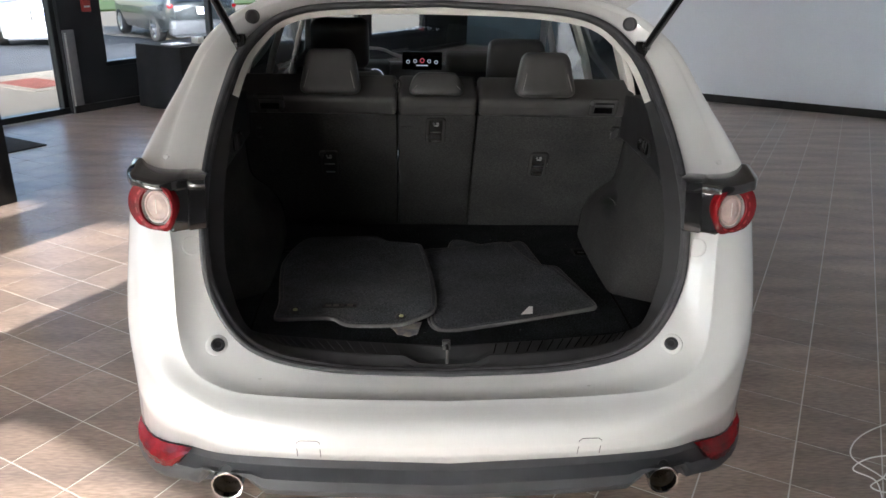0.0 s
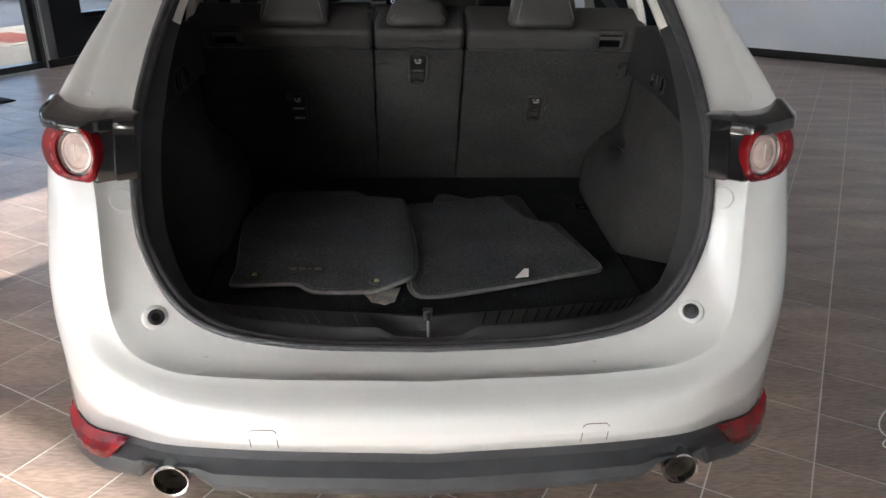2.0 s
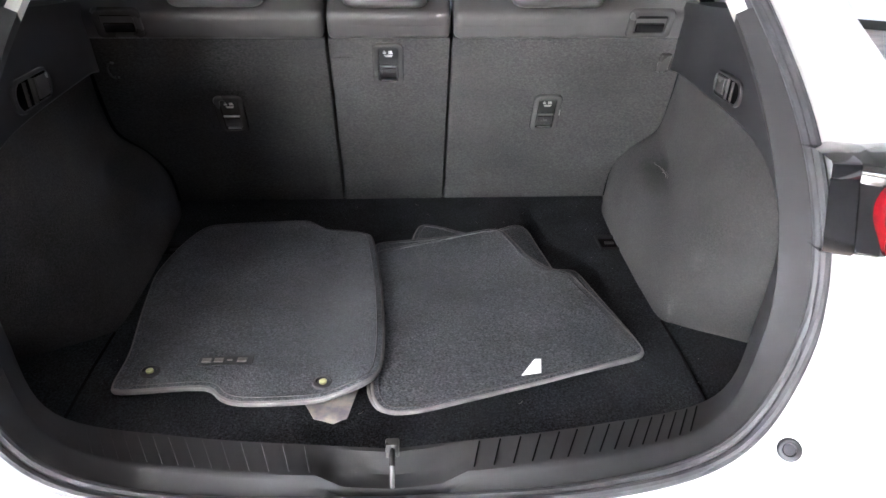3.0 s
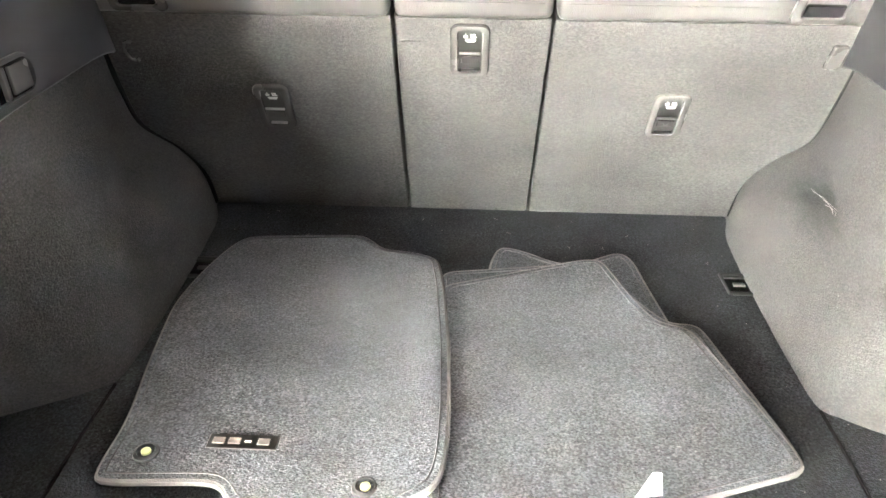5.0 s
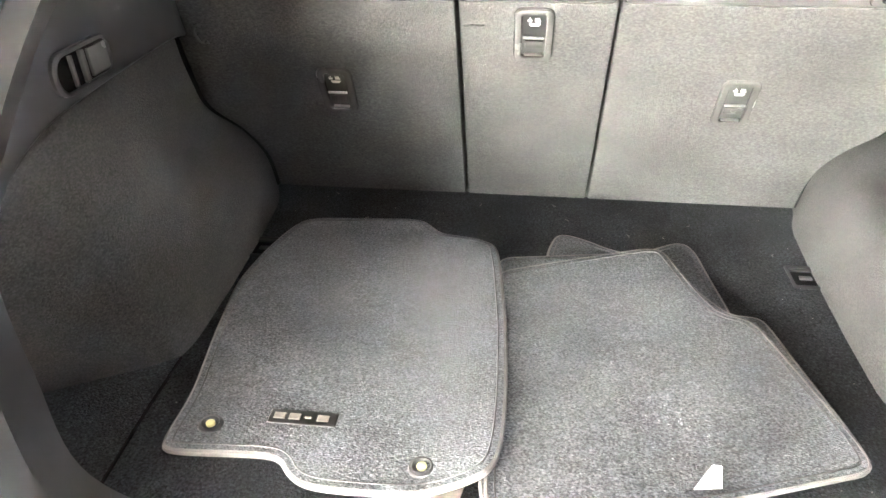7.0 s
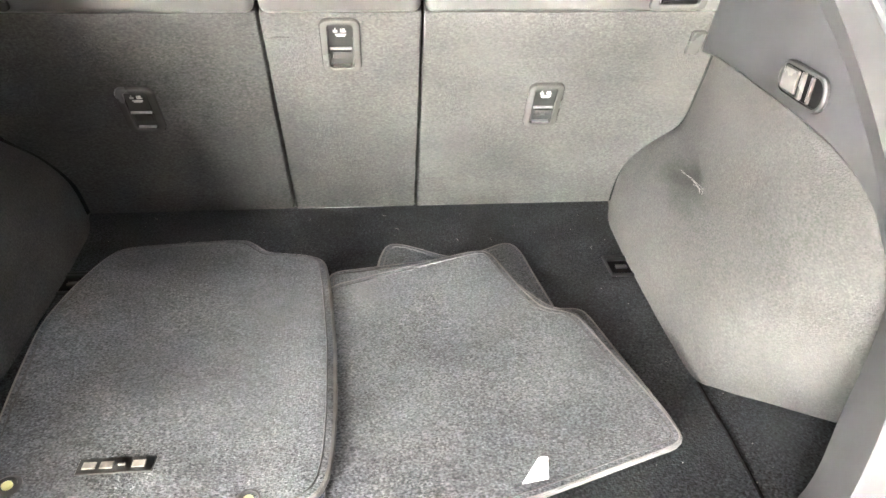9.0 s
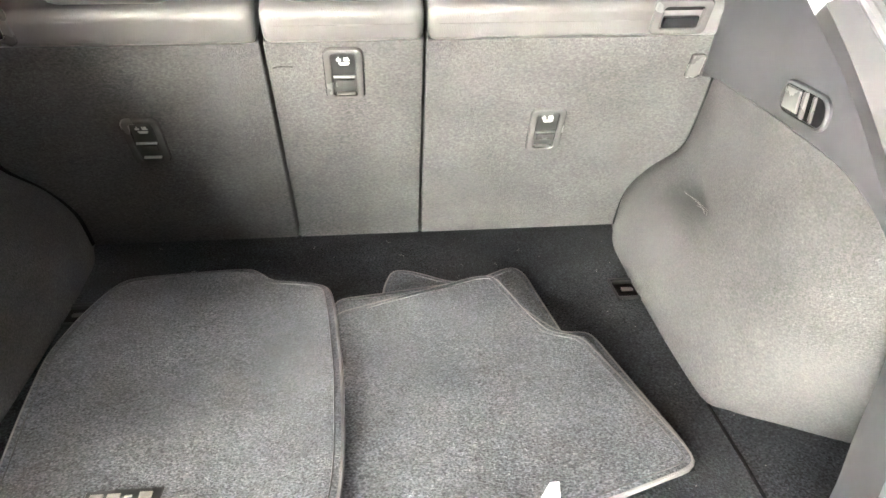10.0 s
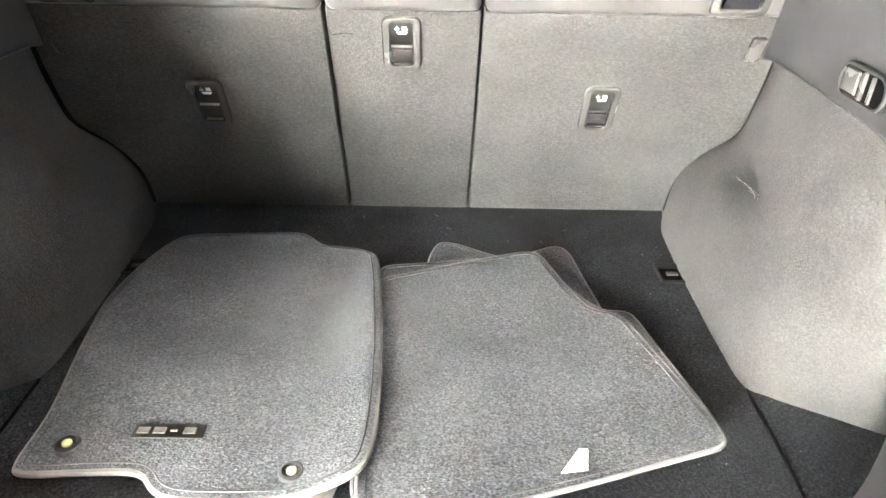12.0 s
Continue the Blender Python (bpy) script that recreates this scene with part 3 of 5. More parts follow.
def hollow(f, depth):
    """A line on the shelf between seal and crease, sunk below the straight way; level with it from the pillars up."""
    out = []
    for k, p in enumerate(blend(seal, crease, f)):
        d = depth * max(0.0, min(1.0, 5.2 - k / KEY))
        side = min(1.0, max(0.0, (p.z - 0.74) / 0.14))
        out.append(p + Vector((0, d * (0.35 + 0.65 * side), -d * (1 - side))))
    return out


valley, bank = hollow(0.50, 0.010), hollow(0.80, 0.014)
rim = [a.lerp(b, 0.5).lerp(c, 0.45) for a, b, c in zip(rim_in, rim_out, crease)]
shoulder = [a.lerp(b, 0.55) + Vector((0.012 * min(1, a.x / 0.5), -0.020, 0.011)) for a, b in zip(crease, skin)]
face = [[q for q in spline(k, 13)] for k in zip(rim_out, shoulder, skin, blend(skin, edge, 0.5))]
face = [[c[i] for c in face] for i in range(1, 12)]


def section(y, w, zb, belt, zr, rw):
    half = [(0, zb), (0.45 * w, zb), (0.93 * w, zb + 0.02), (0.985 * w, zb + 0.28), (w, 0.5 * (zb + 0.28 + belt)),
            (0.965 * w, belt), (0.5 * (0.965 * w + rw), 0.5 * (belt + zr - 0.1) + 0.01), (rw, zr - 0.11), (0.66 * rw, zr - 0.03), (0, zr)]
    return spline([(x, y, z) for x, z in half], NS)


SECTIONS = [section(*a) for a in ((0.95, 0.92, 0.30, 1.16, 1.745, 0.66), (1.5, 0.92, 0.28, 1.15, 1.75, 0.66), (2.0, 0.92, 0.28, 1.14, 1.74, 0.65), (2.35, 0.92, 0.28, 1.13, 1.66, 0.63),
                                  (3.02, 0.92, 0.28, 1.11, 1.22, 0.74), (3.5, 0.915, 0.28, 1.05, 1.12, 0.74), (4.0, 0.86, 0.3, 0.92, 0.98, 0.66), (4.22, 0.74, 0.34, 0.78, 0.82, 0.55), (4.3, 0.6, 0.42, 0.66, 0.7, 0.42))]
GLASS_LO, GLASS_HI = 5 * KEY + 2, 7 * KEY - 2
bm = bmesh.new()
rings = [seal, flange, valley, bank, rim_in, rim, rim_out] + face + [blend(skin, edge, 0.5), edge]
front = [SECTIONS[0]] + [blend(SECTIONS[i // 2], SECTIONS[i // 2 + 1], 0.5) if i % 2 else SECTIONS[i // 2] for i in range(1, 2 * len(SECTIONS) - 1)]
for sx in (1, -1):
    rows = [[Vector((sx * p.x, p.y, p.z)) for p in r] for r in rings + front]
    vs = [[bm.verts.new(p) for p in row] for row in rows]
    for i in range(len(rows) - 1):
        for j in range(NS - 1):
            if i >= len(rings) - 1 and j < 3 * KEY:
                continue
            y0, y1 = rows[i + 1][j].y, rows[i][j].y
            mid = (rows[i][j].y + rows[i + 1][j].y) / 2
            if i >= len(rings) - 1 and GLASS_LO <= j < GLASS_HI and 0.9 < mid < 2.75 and not (1.65 < mid < 1.8) and not 0.9 < mid < 1.0:
                continue
            if i >= len(rings) - 1 and j >= 7 * KEY and 2.36 < mid < 3.0:
                continue
            bm.faces.new((vs[i][j], vs[i][j + 1], vs[i + 1][j + 1], vs[i + 1][j]))
    bm.faces.new(vs[-1])
bmesh.ops.remove_doubles(bm, verts=bm.verts, dist=0.0004)
body = part("body", bm, "paint", car, "pearl white painted steel body shell", 40)
sol = body.modifiers.new("thickness", "SOLIDIFY")
sol.thickness, sol.offset = 0.006, -1.0

# glazing
for sx in (1, -1):
    for lo, hi, nm in ((0.95, 1.5, "quarter_glass"), (1.5, 2.0, "door_glass"), (2.0, 2.75, "front_door_glass")):
        bm = bmesh.new()
        rows = [[Vector((sx * (p.x - 0.004), p.y, p.z)) for p in r[GLASS_LO - 1:GLASS_HI + 2]] for r in front if lo - 0.01 <= r[40].y <= hi + 0.01]
        grid(bm, rows)
        g = part(nm, solid(bm, 0.004), "tinted_glass" if lo < 1.9 else "car_glass", body, "dark tinted car glass" if lo < 1.9 else "")
        g.visible_shadow = lo < 1.9
bm = bmesh.new()
rows = [[Vector((p.x, p.y - 0.003, p.z - 0.004)) for p in r[7 * KEY - 1:]] for r in front if 2.3 < r[40].y < 3.1]
grid(bm, [row + [Vector((-p.x, p.y, p.z)) for p in row[-2::-1]] for row in rows])
g = part("windscreen", solid(bm, 0.005), "car_glass", body)
g.visible_shadow = False

# grey lower cladding round the bumper, with the tail pipes tucked under it
end = 3 * KEY
low = [p.copy() for p in edge[:end + 1]]


def drop(p, out, down):
    """Moves a point of the bumper's lower edge outwards and down."""
    d = Vector((0.35 * p.x, -1.0 if abs(p.x) < 0.72 else -0.45, 0)).normalized()
    q = p + d * out
    dip = 0.0
    if abs(abs(p.x) - 0.598) < 0.085 and down > 0.05:
        dip = 0.10 * (1 - (abs(abs(p.x) - 0.598) / 0.085) ** 2)
    return Vector((q.x, q.y, q.z - max(down - dip, min(down, 0.042 + 0.1 * (down - 0.05)))))


bm = bmesh.new()
for sx in (1, -1):
    prof = [(0.0, -0.004), (-0.008, 0.004), (-0.010, 0.034), (0.004, 0.046), (0.020, 0.056), (0.024, 0.085), (0.010, 0.112), (-0.03, 0.126), (-0.16, 0.128), (-0.5, 0.125)]
    grid(bm, [[Vector((sx * q.x, q.y, q.z)) for q in (drop(p, o, d * (1 + 0.1 * max(0, abs(p.x) - 0.7) / 0.2)) for p in low)] for o, d in prof])
bmesh.ops.remove_doubles(bm, verts=bm.verts, dist=0.0004)
part("bumper_cladding", bm, "cladding", car, "matt dark grey lower bumper cladding")
bm = B((0, 2.05, 0.30), (1.62, 3.9, 0.10), 0.03)
part("underbody", bm, "cladding", car)
for sx in (1, -1):
    bm = bmesh.new()
    grid(bm, [[Vector((sx * (r[j].x + 0.004), r[j].y, r[j].z - 0.03)) for j in range(2 * KEY + 2, 3 * KEY + 1)] for r in front[:9]])
    part("sill_cladding", solid(bm, 0.006), "cladding", car)
    # red reflector at the bumper's corner
    a, b = 2.06 * KEY, 3.0 * KEY - 0.01
    bm = bmesh.new()
    rows = []
    for f in (0.0, 0.25, 0.5, 0.75, 1.0):
        row = []
        for k in range(15):
            t = a + (b - a) * k / 14
            i = int(t)
            p = edge[i].lerp(edge[i + 1], t - i)
            h = 0.004 + 0.080 * min(1.0, 3.0 * k / 14) + 0.010 * k / 14
            q = p + Vector((0.35 * p.x, -1.0, 0)).normalized() * (0.004 + 0.022 * math.sin(math.pi * min(1, f * 0.9)))
            q += Vector((0.3, -1, 0)) * (0.0022 if (k + int(f * 4)) % 2 else -0.0012)
            row.append(Vector((q.x, q.y, p.z - 0.002 - h * f)))
        rows.append([Vector((sx * p.x, p.y, p.z)) for p in row])
    grid(bm, rows)
    part("reflector", bm, "red_lens", car, "faceted red bumper reflector", 8)
    # tail pipe
    pipe = part("exhaust_tip", lathe(bmesh.new(), [(0.040, -0.22), (0.042, 0.0), (0.0435, 0.006), (0.042, 0.011), (0.038, 0.010), (0.036, -0.05)], look((sx * 0.598, -0.190, 0.478), (sx * 0.598, 0.3, 0.486)), 36), "chrome", car, "chrome tail pipe tip")
    part("pipe_inner", lathe(bmesh.new(), [(0.0365, -0.008), (0.035, -0.16), (0.0, -0.17)], look((sx * 0.598, -0.190, 0.478), (sx * 0.598, 0.3, 0.486)), 28), "exhaust_in", pipe)
    # hinge bracket and gas strut
    br = part("strut_bracket", B((sx * 0.650, 0.598, 1.552), (0.046, 0.034, 0.062), 0.008), "gloss_black", car, "black strut bracket")
    part("ball_joint", lathe(bmesh.new(), [(0.0, -0.016), (0.012, -0.012), (0.016, 0.0), (0.012, 0.012), (0.0, 0.016)], Matrix.Translation((sx * 0.655, 0.578, 1.568)), 16), "gloss_black", br)
    top = Vector((sx * 0.715, 0.18, 1.92))
    foot = Vector((sx * 0.655, 0.575, 1.570))
    st = part("gas_strut", cyl(bmesh.new(), foot, foot.lerp(top, 0.62), 0.0125), "gloss_black", car, "black gas strut holding up the tailgate")
    part("strut_rod", cyl(bmesh.new(), foot.lerp(top, 0.6), top, 0.006), "steel", st)



def on_body(target, nodes=None):
    """The body's surface nearest to a point on its right half, and its outward normal."""
    rs, best = nodes or rings, None
    target = Vector(target)
    for a, b in zip(rs, rs[1:]):
        for j in range(NS - 1):
            for f in (0.0, 0.2, 0.4, 0.6, 0.8):
                for g in (0.0, 0.25, 0.5, 0.75):
                    p = a[j].lerp(a[j + 1], g).lerp(b[j].lerp(b[j + 1], g), f)
                    d = (p - target).length
                    if best is None or d < best[0]:
                        n = (b[j] - a[j]).cross(a[j + 1] - a[j]).normalized()
                        best = (d, p, n if n.y < 0 else -n)
    return best[1], best[2]


def seat_on_body(target, sx):
    """A pose whose z axis leaves the body's surface."""
    p, n = on_body(target)
    p, n = Vector((sx * p.x, p.y, p.z)), Vector((sx * n.x, n.y, n.z))
    return Matrix.Translation(p) @ n.to_track_quat("Z", "Y").to_matrix().to_4x4()


for sx in (1, -1):
    # rubber bump stop in its dish
    m = seat_on_body((0.638, -0.02, 0.806), sx)
    bs = part("bump_stop", lathe(bmesh.new(), [(0.019, -0.012), (0.019, 0.004), (0.016, 0.009), (0.011, 0.010), (0.009, 0.004), (0.0, 0.004)], m, 24), "stop_rubber", car, "round black rubber bump stop")
    part("collar", lathe(bmesh.new(), [(0.019, 0.003), (0.025, 0.003), (0.029, 0.001), (0.033, -0.008)], m, 24), "paint", bs)
    # round body plugs
    part("body_plug", lathe(bmesh.new(), [(0.0265, -0.006), (0.0262, 0.0012), (0.025, 0.0022), (0.0, 0.0022)], seat_on_body((0.697, 0.06, 1.075), sx), 32), "paint", car)
    plug_pose = Matrix.Translation((sx * 0.604, 0.619, 1.632)) @ Vector((-sx * 0.75, -1.0, -0.05)).to_track_quat("Z", "Y").to_matrix().to_4x4()
    part("roof_plug", lathe(bmesh.new(), [(0.022, -0.016), (0.022, 0.003), (0.018, 0.005), (0.015, 0.002), (0.0, 0.003)], plug_pose, 24), "rubber", car, "round black rubber plug")
    part("screw_head", lathe(bmesh.new(), [(0.008, -0.003), (0.008, 0.002), (0.005, 0.004), (0.0, 0.004)], seat_on_body((0.79, 0.20, 1.285), sx), 16), "paint", car)

def face_y(x, z):
    """Depth of the bumper's face at a width and height."""
    best = 0.0
    for a, b in zip(rings[7:], rings[8:]):
        for j in range(2 * KEY):
            for p, q, r in ((a[j], a[j + 1], b[j]), (b[j], b[j + 1], a[j + 1])):
                d = (q.x - p.x) * (r.z - p.z) - (r.x - p.x) * (q.z - p.z)
                if abs(d) > 1e-9:
                    u = ((x - p.x) * (r.z - p.z) - (r.x - p.x) * (z - p.z)) / d
                    v = ((q.x - p.x) * (z - p.z) - (x - p.x) * (q.z - p.z)) / d
                    if u > -1e-4 and v > -1e-4 and u + v < 1.0002:
                        best = min(best, p.y + u * (q.y - p.y) + v * (r.y - p.y))
    return best


# towing-eye covers: fine joints in the bumper
for sx in (1, -1):
    corner = [(0.341, 0.585), (0.341, 0.612), (0.342, 0.634), (0.350, 0.639), (0.372, 0.639), (0.394, 0.638), (0.402, 0.632), (0.402, 0.610), (0.402, 0.585)]
    pts = []
    for x, z in corner:
        pts.append(Vector((sx * x, face_y(x, z) - 0.0002, z)))
    part("bumper_joint", tube(bmesh.new(), pts, 0.0009, 6), "cladding", body, "fine joint of a towing-eye cover")

# smudges on the bumper's step
rng = random.Random(9)
for x, y, r in ((0.395, -0.09, 0.005), (-0.15, -0.10, 0.006), (-0.45, -0.10, 0.006), (-0.52, -0.06, 0.004)):
    m = seat_on_body((abs(x), y, 0.715), 1 if x > 0 else -1)
    bm = bmesh.new()
    ring = [bm.verts.new(m @ Vector((r * (0.6 + 0.6 * rng.random()) * math.cos(2 * math.pi * k / 9) * 1.6, r * (0.4 + 0.5 * rng.random()) * math.sin(2 * math.pi * k / 9), 0.0006))) for k in range(9)]
    bm.faces.new(ring)
    part("smudge", bm, "smudge", body, "faint grey dirt smudge")

# tail lamps: a gloss black housing with a visor, a red ring and a clear round lens
def oval(m, rx, rz, h, tip=0.0, n=44, dx=0.0, dy=0.0):
    """A loop round local z, drawn out to a corner towards the middle of the car and down."""
    out = []
    for k in range(n):
        a = 2 * math.pi * k / n
        d = (a - radians(232) + math.pi) % (2 * math.pi) - math.pi
        f = 1 + tip * math.exp(-(d / 0.30) ** 2)
        out.append(m @ Vector((rx * f * math.cos(a) + dx, rz * f * math.sin(a) + dy, h)))
    return out


HOUSING = [(0.660, 1.118, 0.070, 1.252, 0.102, 0.0, 0.155, 1.254), (0.700, 1.118, 0.054, 1.253, 0.094, 0.0, 0.155, 1.256), (0.706, 1.118, 0.060, 1.250, 0.100, 0.0, 0.155, 1.258),
           (0.728, 1.116, 0.056, 1.250, 0.084, 0.004, 0.15, 1.260), (0.752, 1.112, 0.054, 1.250, 0.066, 0.014, 0.15, 1.258), (0.80, 1.108, 0.070, 1.256, 0.066, 0.026, 0.15, 1.262), (0.830, 1.115, 0.084, 1.262, 0.074, 0.024, 0.155, 1.273), (0.850, 1.122, 0.100, 1.264, 0.084, 0.024, 0.165, 1.286),
           (0.876, 1.136, 0.150, 1.262, 0.140, 0.008, 0.20, 1.276), (0.888, 1.142, 0.240, 1.242, 0.235, 0.0, 0.28, 1.252), (0.884, 1.160, 0.340, 1.225, 0.340, 0.0, 0.35, 1.236)]
for sx in (1, -1):
    bm = bmesh.new()
    rows = []
    for x, zb, yb, zt, yt, hole, y2, z2 in HOUSING:
        zl = zt - 0.027
        ym = yb + (yt - yb) * (zl - zb) / (zt - zb) + hole
        col = [(yb + 0.06, zb - 0.004), (yb + 0.004, zb - 0.002), (yb, zb + 0.004), (0.5 * (yb + ym) + 0.3 * hole, 0.5 * (zb + zl)), (ym, zl - 0.004), (yt - 0.004, zl), (yt - 0.006, zl + 0.004), (yt - 0.002, zt - 0.004), (yt + 0.003, zt), (y2, z2), (y2 + 0.05, z2 - 0.01)]
        rows.append([Vector((sx * x, y, z)) for y, z in col])
    lines = [spline(c, 40) for c in zip(*rows[3:])]
    grid(bm, rows[:3] + [list(c) for c in zip(*lines)])
    tl = part("tail_lamp", bm, "gloss_black", car, "gloss black tail lamp housing with a red ring", 50)
    face = Vector((sx * 0.30, -1.0, 0.10)).normalized()
    side = Vector((0, 0, 1)).cross(face).normalized() * -sx
    up = face.cross(side) if sx < 0 else side.cross(face)
    up = Vector((0, 0, 1)) - face * face.z
    up.normalize()
    m = Matrix.Translation((sx * 0.797, 0.076, 1.182)) @ Matrix((side * -1, up, face)).transposed().to_4x4()
    bm = bmesh.new()
    grid(bm, [oval(m, rx, rz, h, tip, 44, dx, 0.3 * min(dx, 0)) for rx, rz, h, tip, dx in ((0.080, 0.069, -0.045, 0.16, 0.014), (0.076, 0.071, -0.014, 0.18, 0.006), (0.071, 0.070, 0.005, 0.18, 0.001),
                                                                             (0.059, 0.063, 0.011, 0.08, -0.007), (0.048, 0.053, 0.009, 0.02, -0.012), (0.0445, 0.0495, 0.003, 0.0, -0.013), (0.0435, 0.0485, -0.02, 0.0, -0.013))], closed=True)
    part("red_ring", bm, "red_lens", tl, "glossy red plastic lamp ring")
    guide = bmesh.new()
    for k in range(14):
        a = 2 * math.pi * (k + 0.5) / 14
        box(guide, (0, 0, 0), (0.016, 0.006, 0.003), 0.0012, m @ Matrix.Translation((0.0545 * math.cos(a) - 0.009, 0.0585 * math.sin(a) - 0.003, 0.0090)) @ Matrix.Rotation(a + math.pi / 2, 4, "Z"))
    part("light_guide", guide, "light_guide", tl, "segmented pale red light guide")
    bm = bmesh.new()
    grid(bm, [oval(m, r, 1.13 * r, h, 0.0, 44, -0.013, -0.004) for r, h in ((0.045, 0.004), (0.043, 0.005), (0.041, 0.002), (0.039, -0.010))], closed=True)
    part("lens_collar", bm, "steel", tl)
    bm = bmesh.new()
    vs = grid(bm, [oval(m, r, 1.13 * r, h, 0.0, 24, -0.013, -0.004) for r, h in ((0.0405, -0.004), (0.038, 0.001), (0.034, 0.002), (0.031, 0.000), (0.018, 0.005), (0.006, 0.006))], closed=True)
    bm.faces.new(vs[-1])
    part("clear_lens", bm, "clear_lens", tl, "frosted clear round inner lens", 12)
    part("lens_rib", B((-0.013, -0.002, 0.005), (0.002, 0.040, 0.003), 0.001, m), "white_plastic", tl)

# rubber door seal round the opening
def ring_tube(offset, r, name, material, label, flat=1.0):
    pts = mirror([p + Vector(offset) for p in seal])
    bm = tube(bmesh.new(), pts, r, 10, True, flat=flat)
    return part(name, bm, material, car, label)


def ring_tube_at(pts, r, name, material, label, parent):
    return part(name, tube(bmesh.new(), mirror(pts), r, 10, True), material, parent, label)


door_seal = ring_tube_at([p + Vector((0, -0.008, 0)) for p in blend(seal, crease, 0.07)], 0.0095, "door_seal", "rubber", "black rubber weatherstrip round the tailgate opening", car)
ring_tube((0, -0.002, 0.0), 0.009, "seal_groove", "rubber", "").parent = door_seal

# inner frame of the opening
LIP = [(0, 0.000, 0.753), (0.32, 0.024, 0.759), (0.545, 0.062, 0.790), (0.622, 0.098, 0.94), (0.636, 0.142, 1.10),
       (0.640, 0.26, 1.25), (0.636, 0.455, 1.405), (0.592, 0.635, 1.537), (0.442, 0.725, 1.627), (0, 0.760, 1.651)]
DEEP = [(0, 0.062, 0.753), (0.36, 0.108, 0.753), (0.605, 0.176, 0.758), (0.676, 0.222, 0.90), (0.692, 0.242, 1.08),
        (0.685, 0.33, 1.20), (0.665, 0.52, 1.38), (0.61, 0.72, 1.535), (0.45, 0.82, 1.63), (0, 0.85, 1.655)]
lip, deep = spline(LIP, NS), spline(DEEP, NS)
lip[0].x = lip[-1].x = deep[0].x = deep[-1].x = 0.0
cut = int(6.0 * KEY)
inner_rows = [seal, blend(seal, lip, 0.45), blend(seal, lip, 0.85), lip, blend(lip, deep, 0.08), blend(lip, deep, 0.5), blend(lip, deep, 0.94), deep]
inner_rows.append([p + Vector((0.012 * min(1, p.x / 0.6), 0.004, -0.022 if p.z < 0.85 else 0)) for p in deep])
inner_rows[1] = [p + Vector((0, 0.006, 0.0)) for p in inner_rows[1]]
for nm, material, lab, a, b in (("opening_trim", "sill_trim", "dark grey plastic sill and pillar trim", 0, cut), ("pillar_trim", "headliner", "pale grey upper pillar trim", cut, NS - 1)):
    bm = bmesh.new()
    for sx in (1, -1):
        grid(bm, [[Vector((sx * p.x, p.y, p.z)) for p in r[a:b + 1]] for r in (inner_rows if a == 0 else inner_rows[1:])])
    bmesh.ops.remove_doubles(bm, verts=bm.verts, dist=0.0004)
    if nm == "opening_trim":
        for v in bm.verts:  # pocket for the striker in the middle of the sill
            if abs(v.co.x) < 0.115 and -0.006 < v.co.y < 0.058:
                v.co.z -= 0.024 * min(1, (0.115 - abs(v.co.x)) / 0.035)
    tr = part(nm, solid(bm, 0.004), material, car, lab)
    if nm == "opening_trim":
        trim = tr
bm = bmesh.new()
for sx in (1, -1):
    wide = [max(0.0, min(1.0, (j / KEY - 3.5) / 3.0)) for j in range(NS)]
    outer, ridge = ([a.lerp(b, 0.04 + f * w) + Vector((0, -d * w, 0)) for a, b, w in zip(seal, crease, wide)] for f, d in ((0.20, 0.0), (0.12, 0.010)))
    grid(bm, [[Vector((sx * p.x, p.y - 0.002, p.z)) for p in r[3 * KEY:]] for r in (outer, ridge, blend(seal, crease, 0.04), [p + Vector((0, -0.006, 0)) for p in inner_rows[0]], inner_rows[1])])
bmesh.ops.remove_doubles(bm, verts=bm.verts, dist=0.0004)
part("seal_lip", bm, "rubber", door_seal)
# ribs along the sill
for sx in (1, -1):
    for k in range(15):
        t = (0.40 + 0.098 * k) * KEY
        j, g = int(t), t - int(t)
        a, b = (r[j].lerp(r[j + 1], g) for r in (blend(lip, deep, 0.10), blend(lip, deep, 0.96)))
        part("sill_rib", cyl(bmesh.new(), (sx * a.x, a.y, a.z + 0.0046), (sx * b.x, b.y, b.z + 0.0050), 0.0014 if sx > 0 else 0.0008, seg=8), "gap" if sx > 0 else "sill_trim", trim)
# striker
sk = part("striker", B((0, 0.060, 0.755), (0.023, 0.018, 0.046), 0.003), "bezel", car, "steel latch striker in the sill")
part("striker_loop", tube(bmesh.new(), [(0, 0.055, 0.765), (0, 0.030, 0.776), (0, 0.008, 0.774), (0, 0.0, 0.735)], 0.0050, 10), "satin_metal", sk)

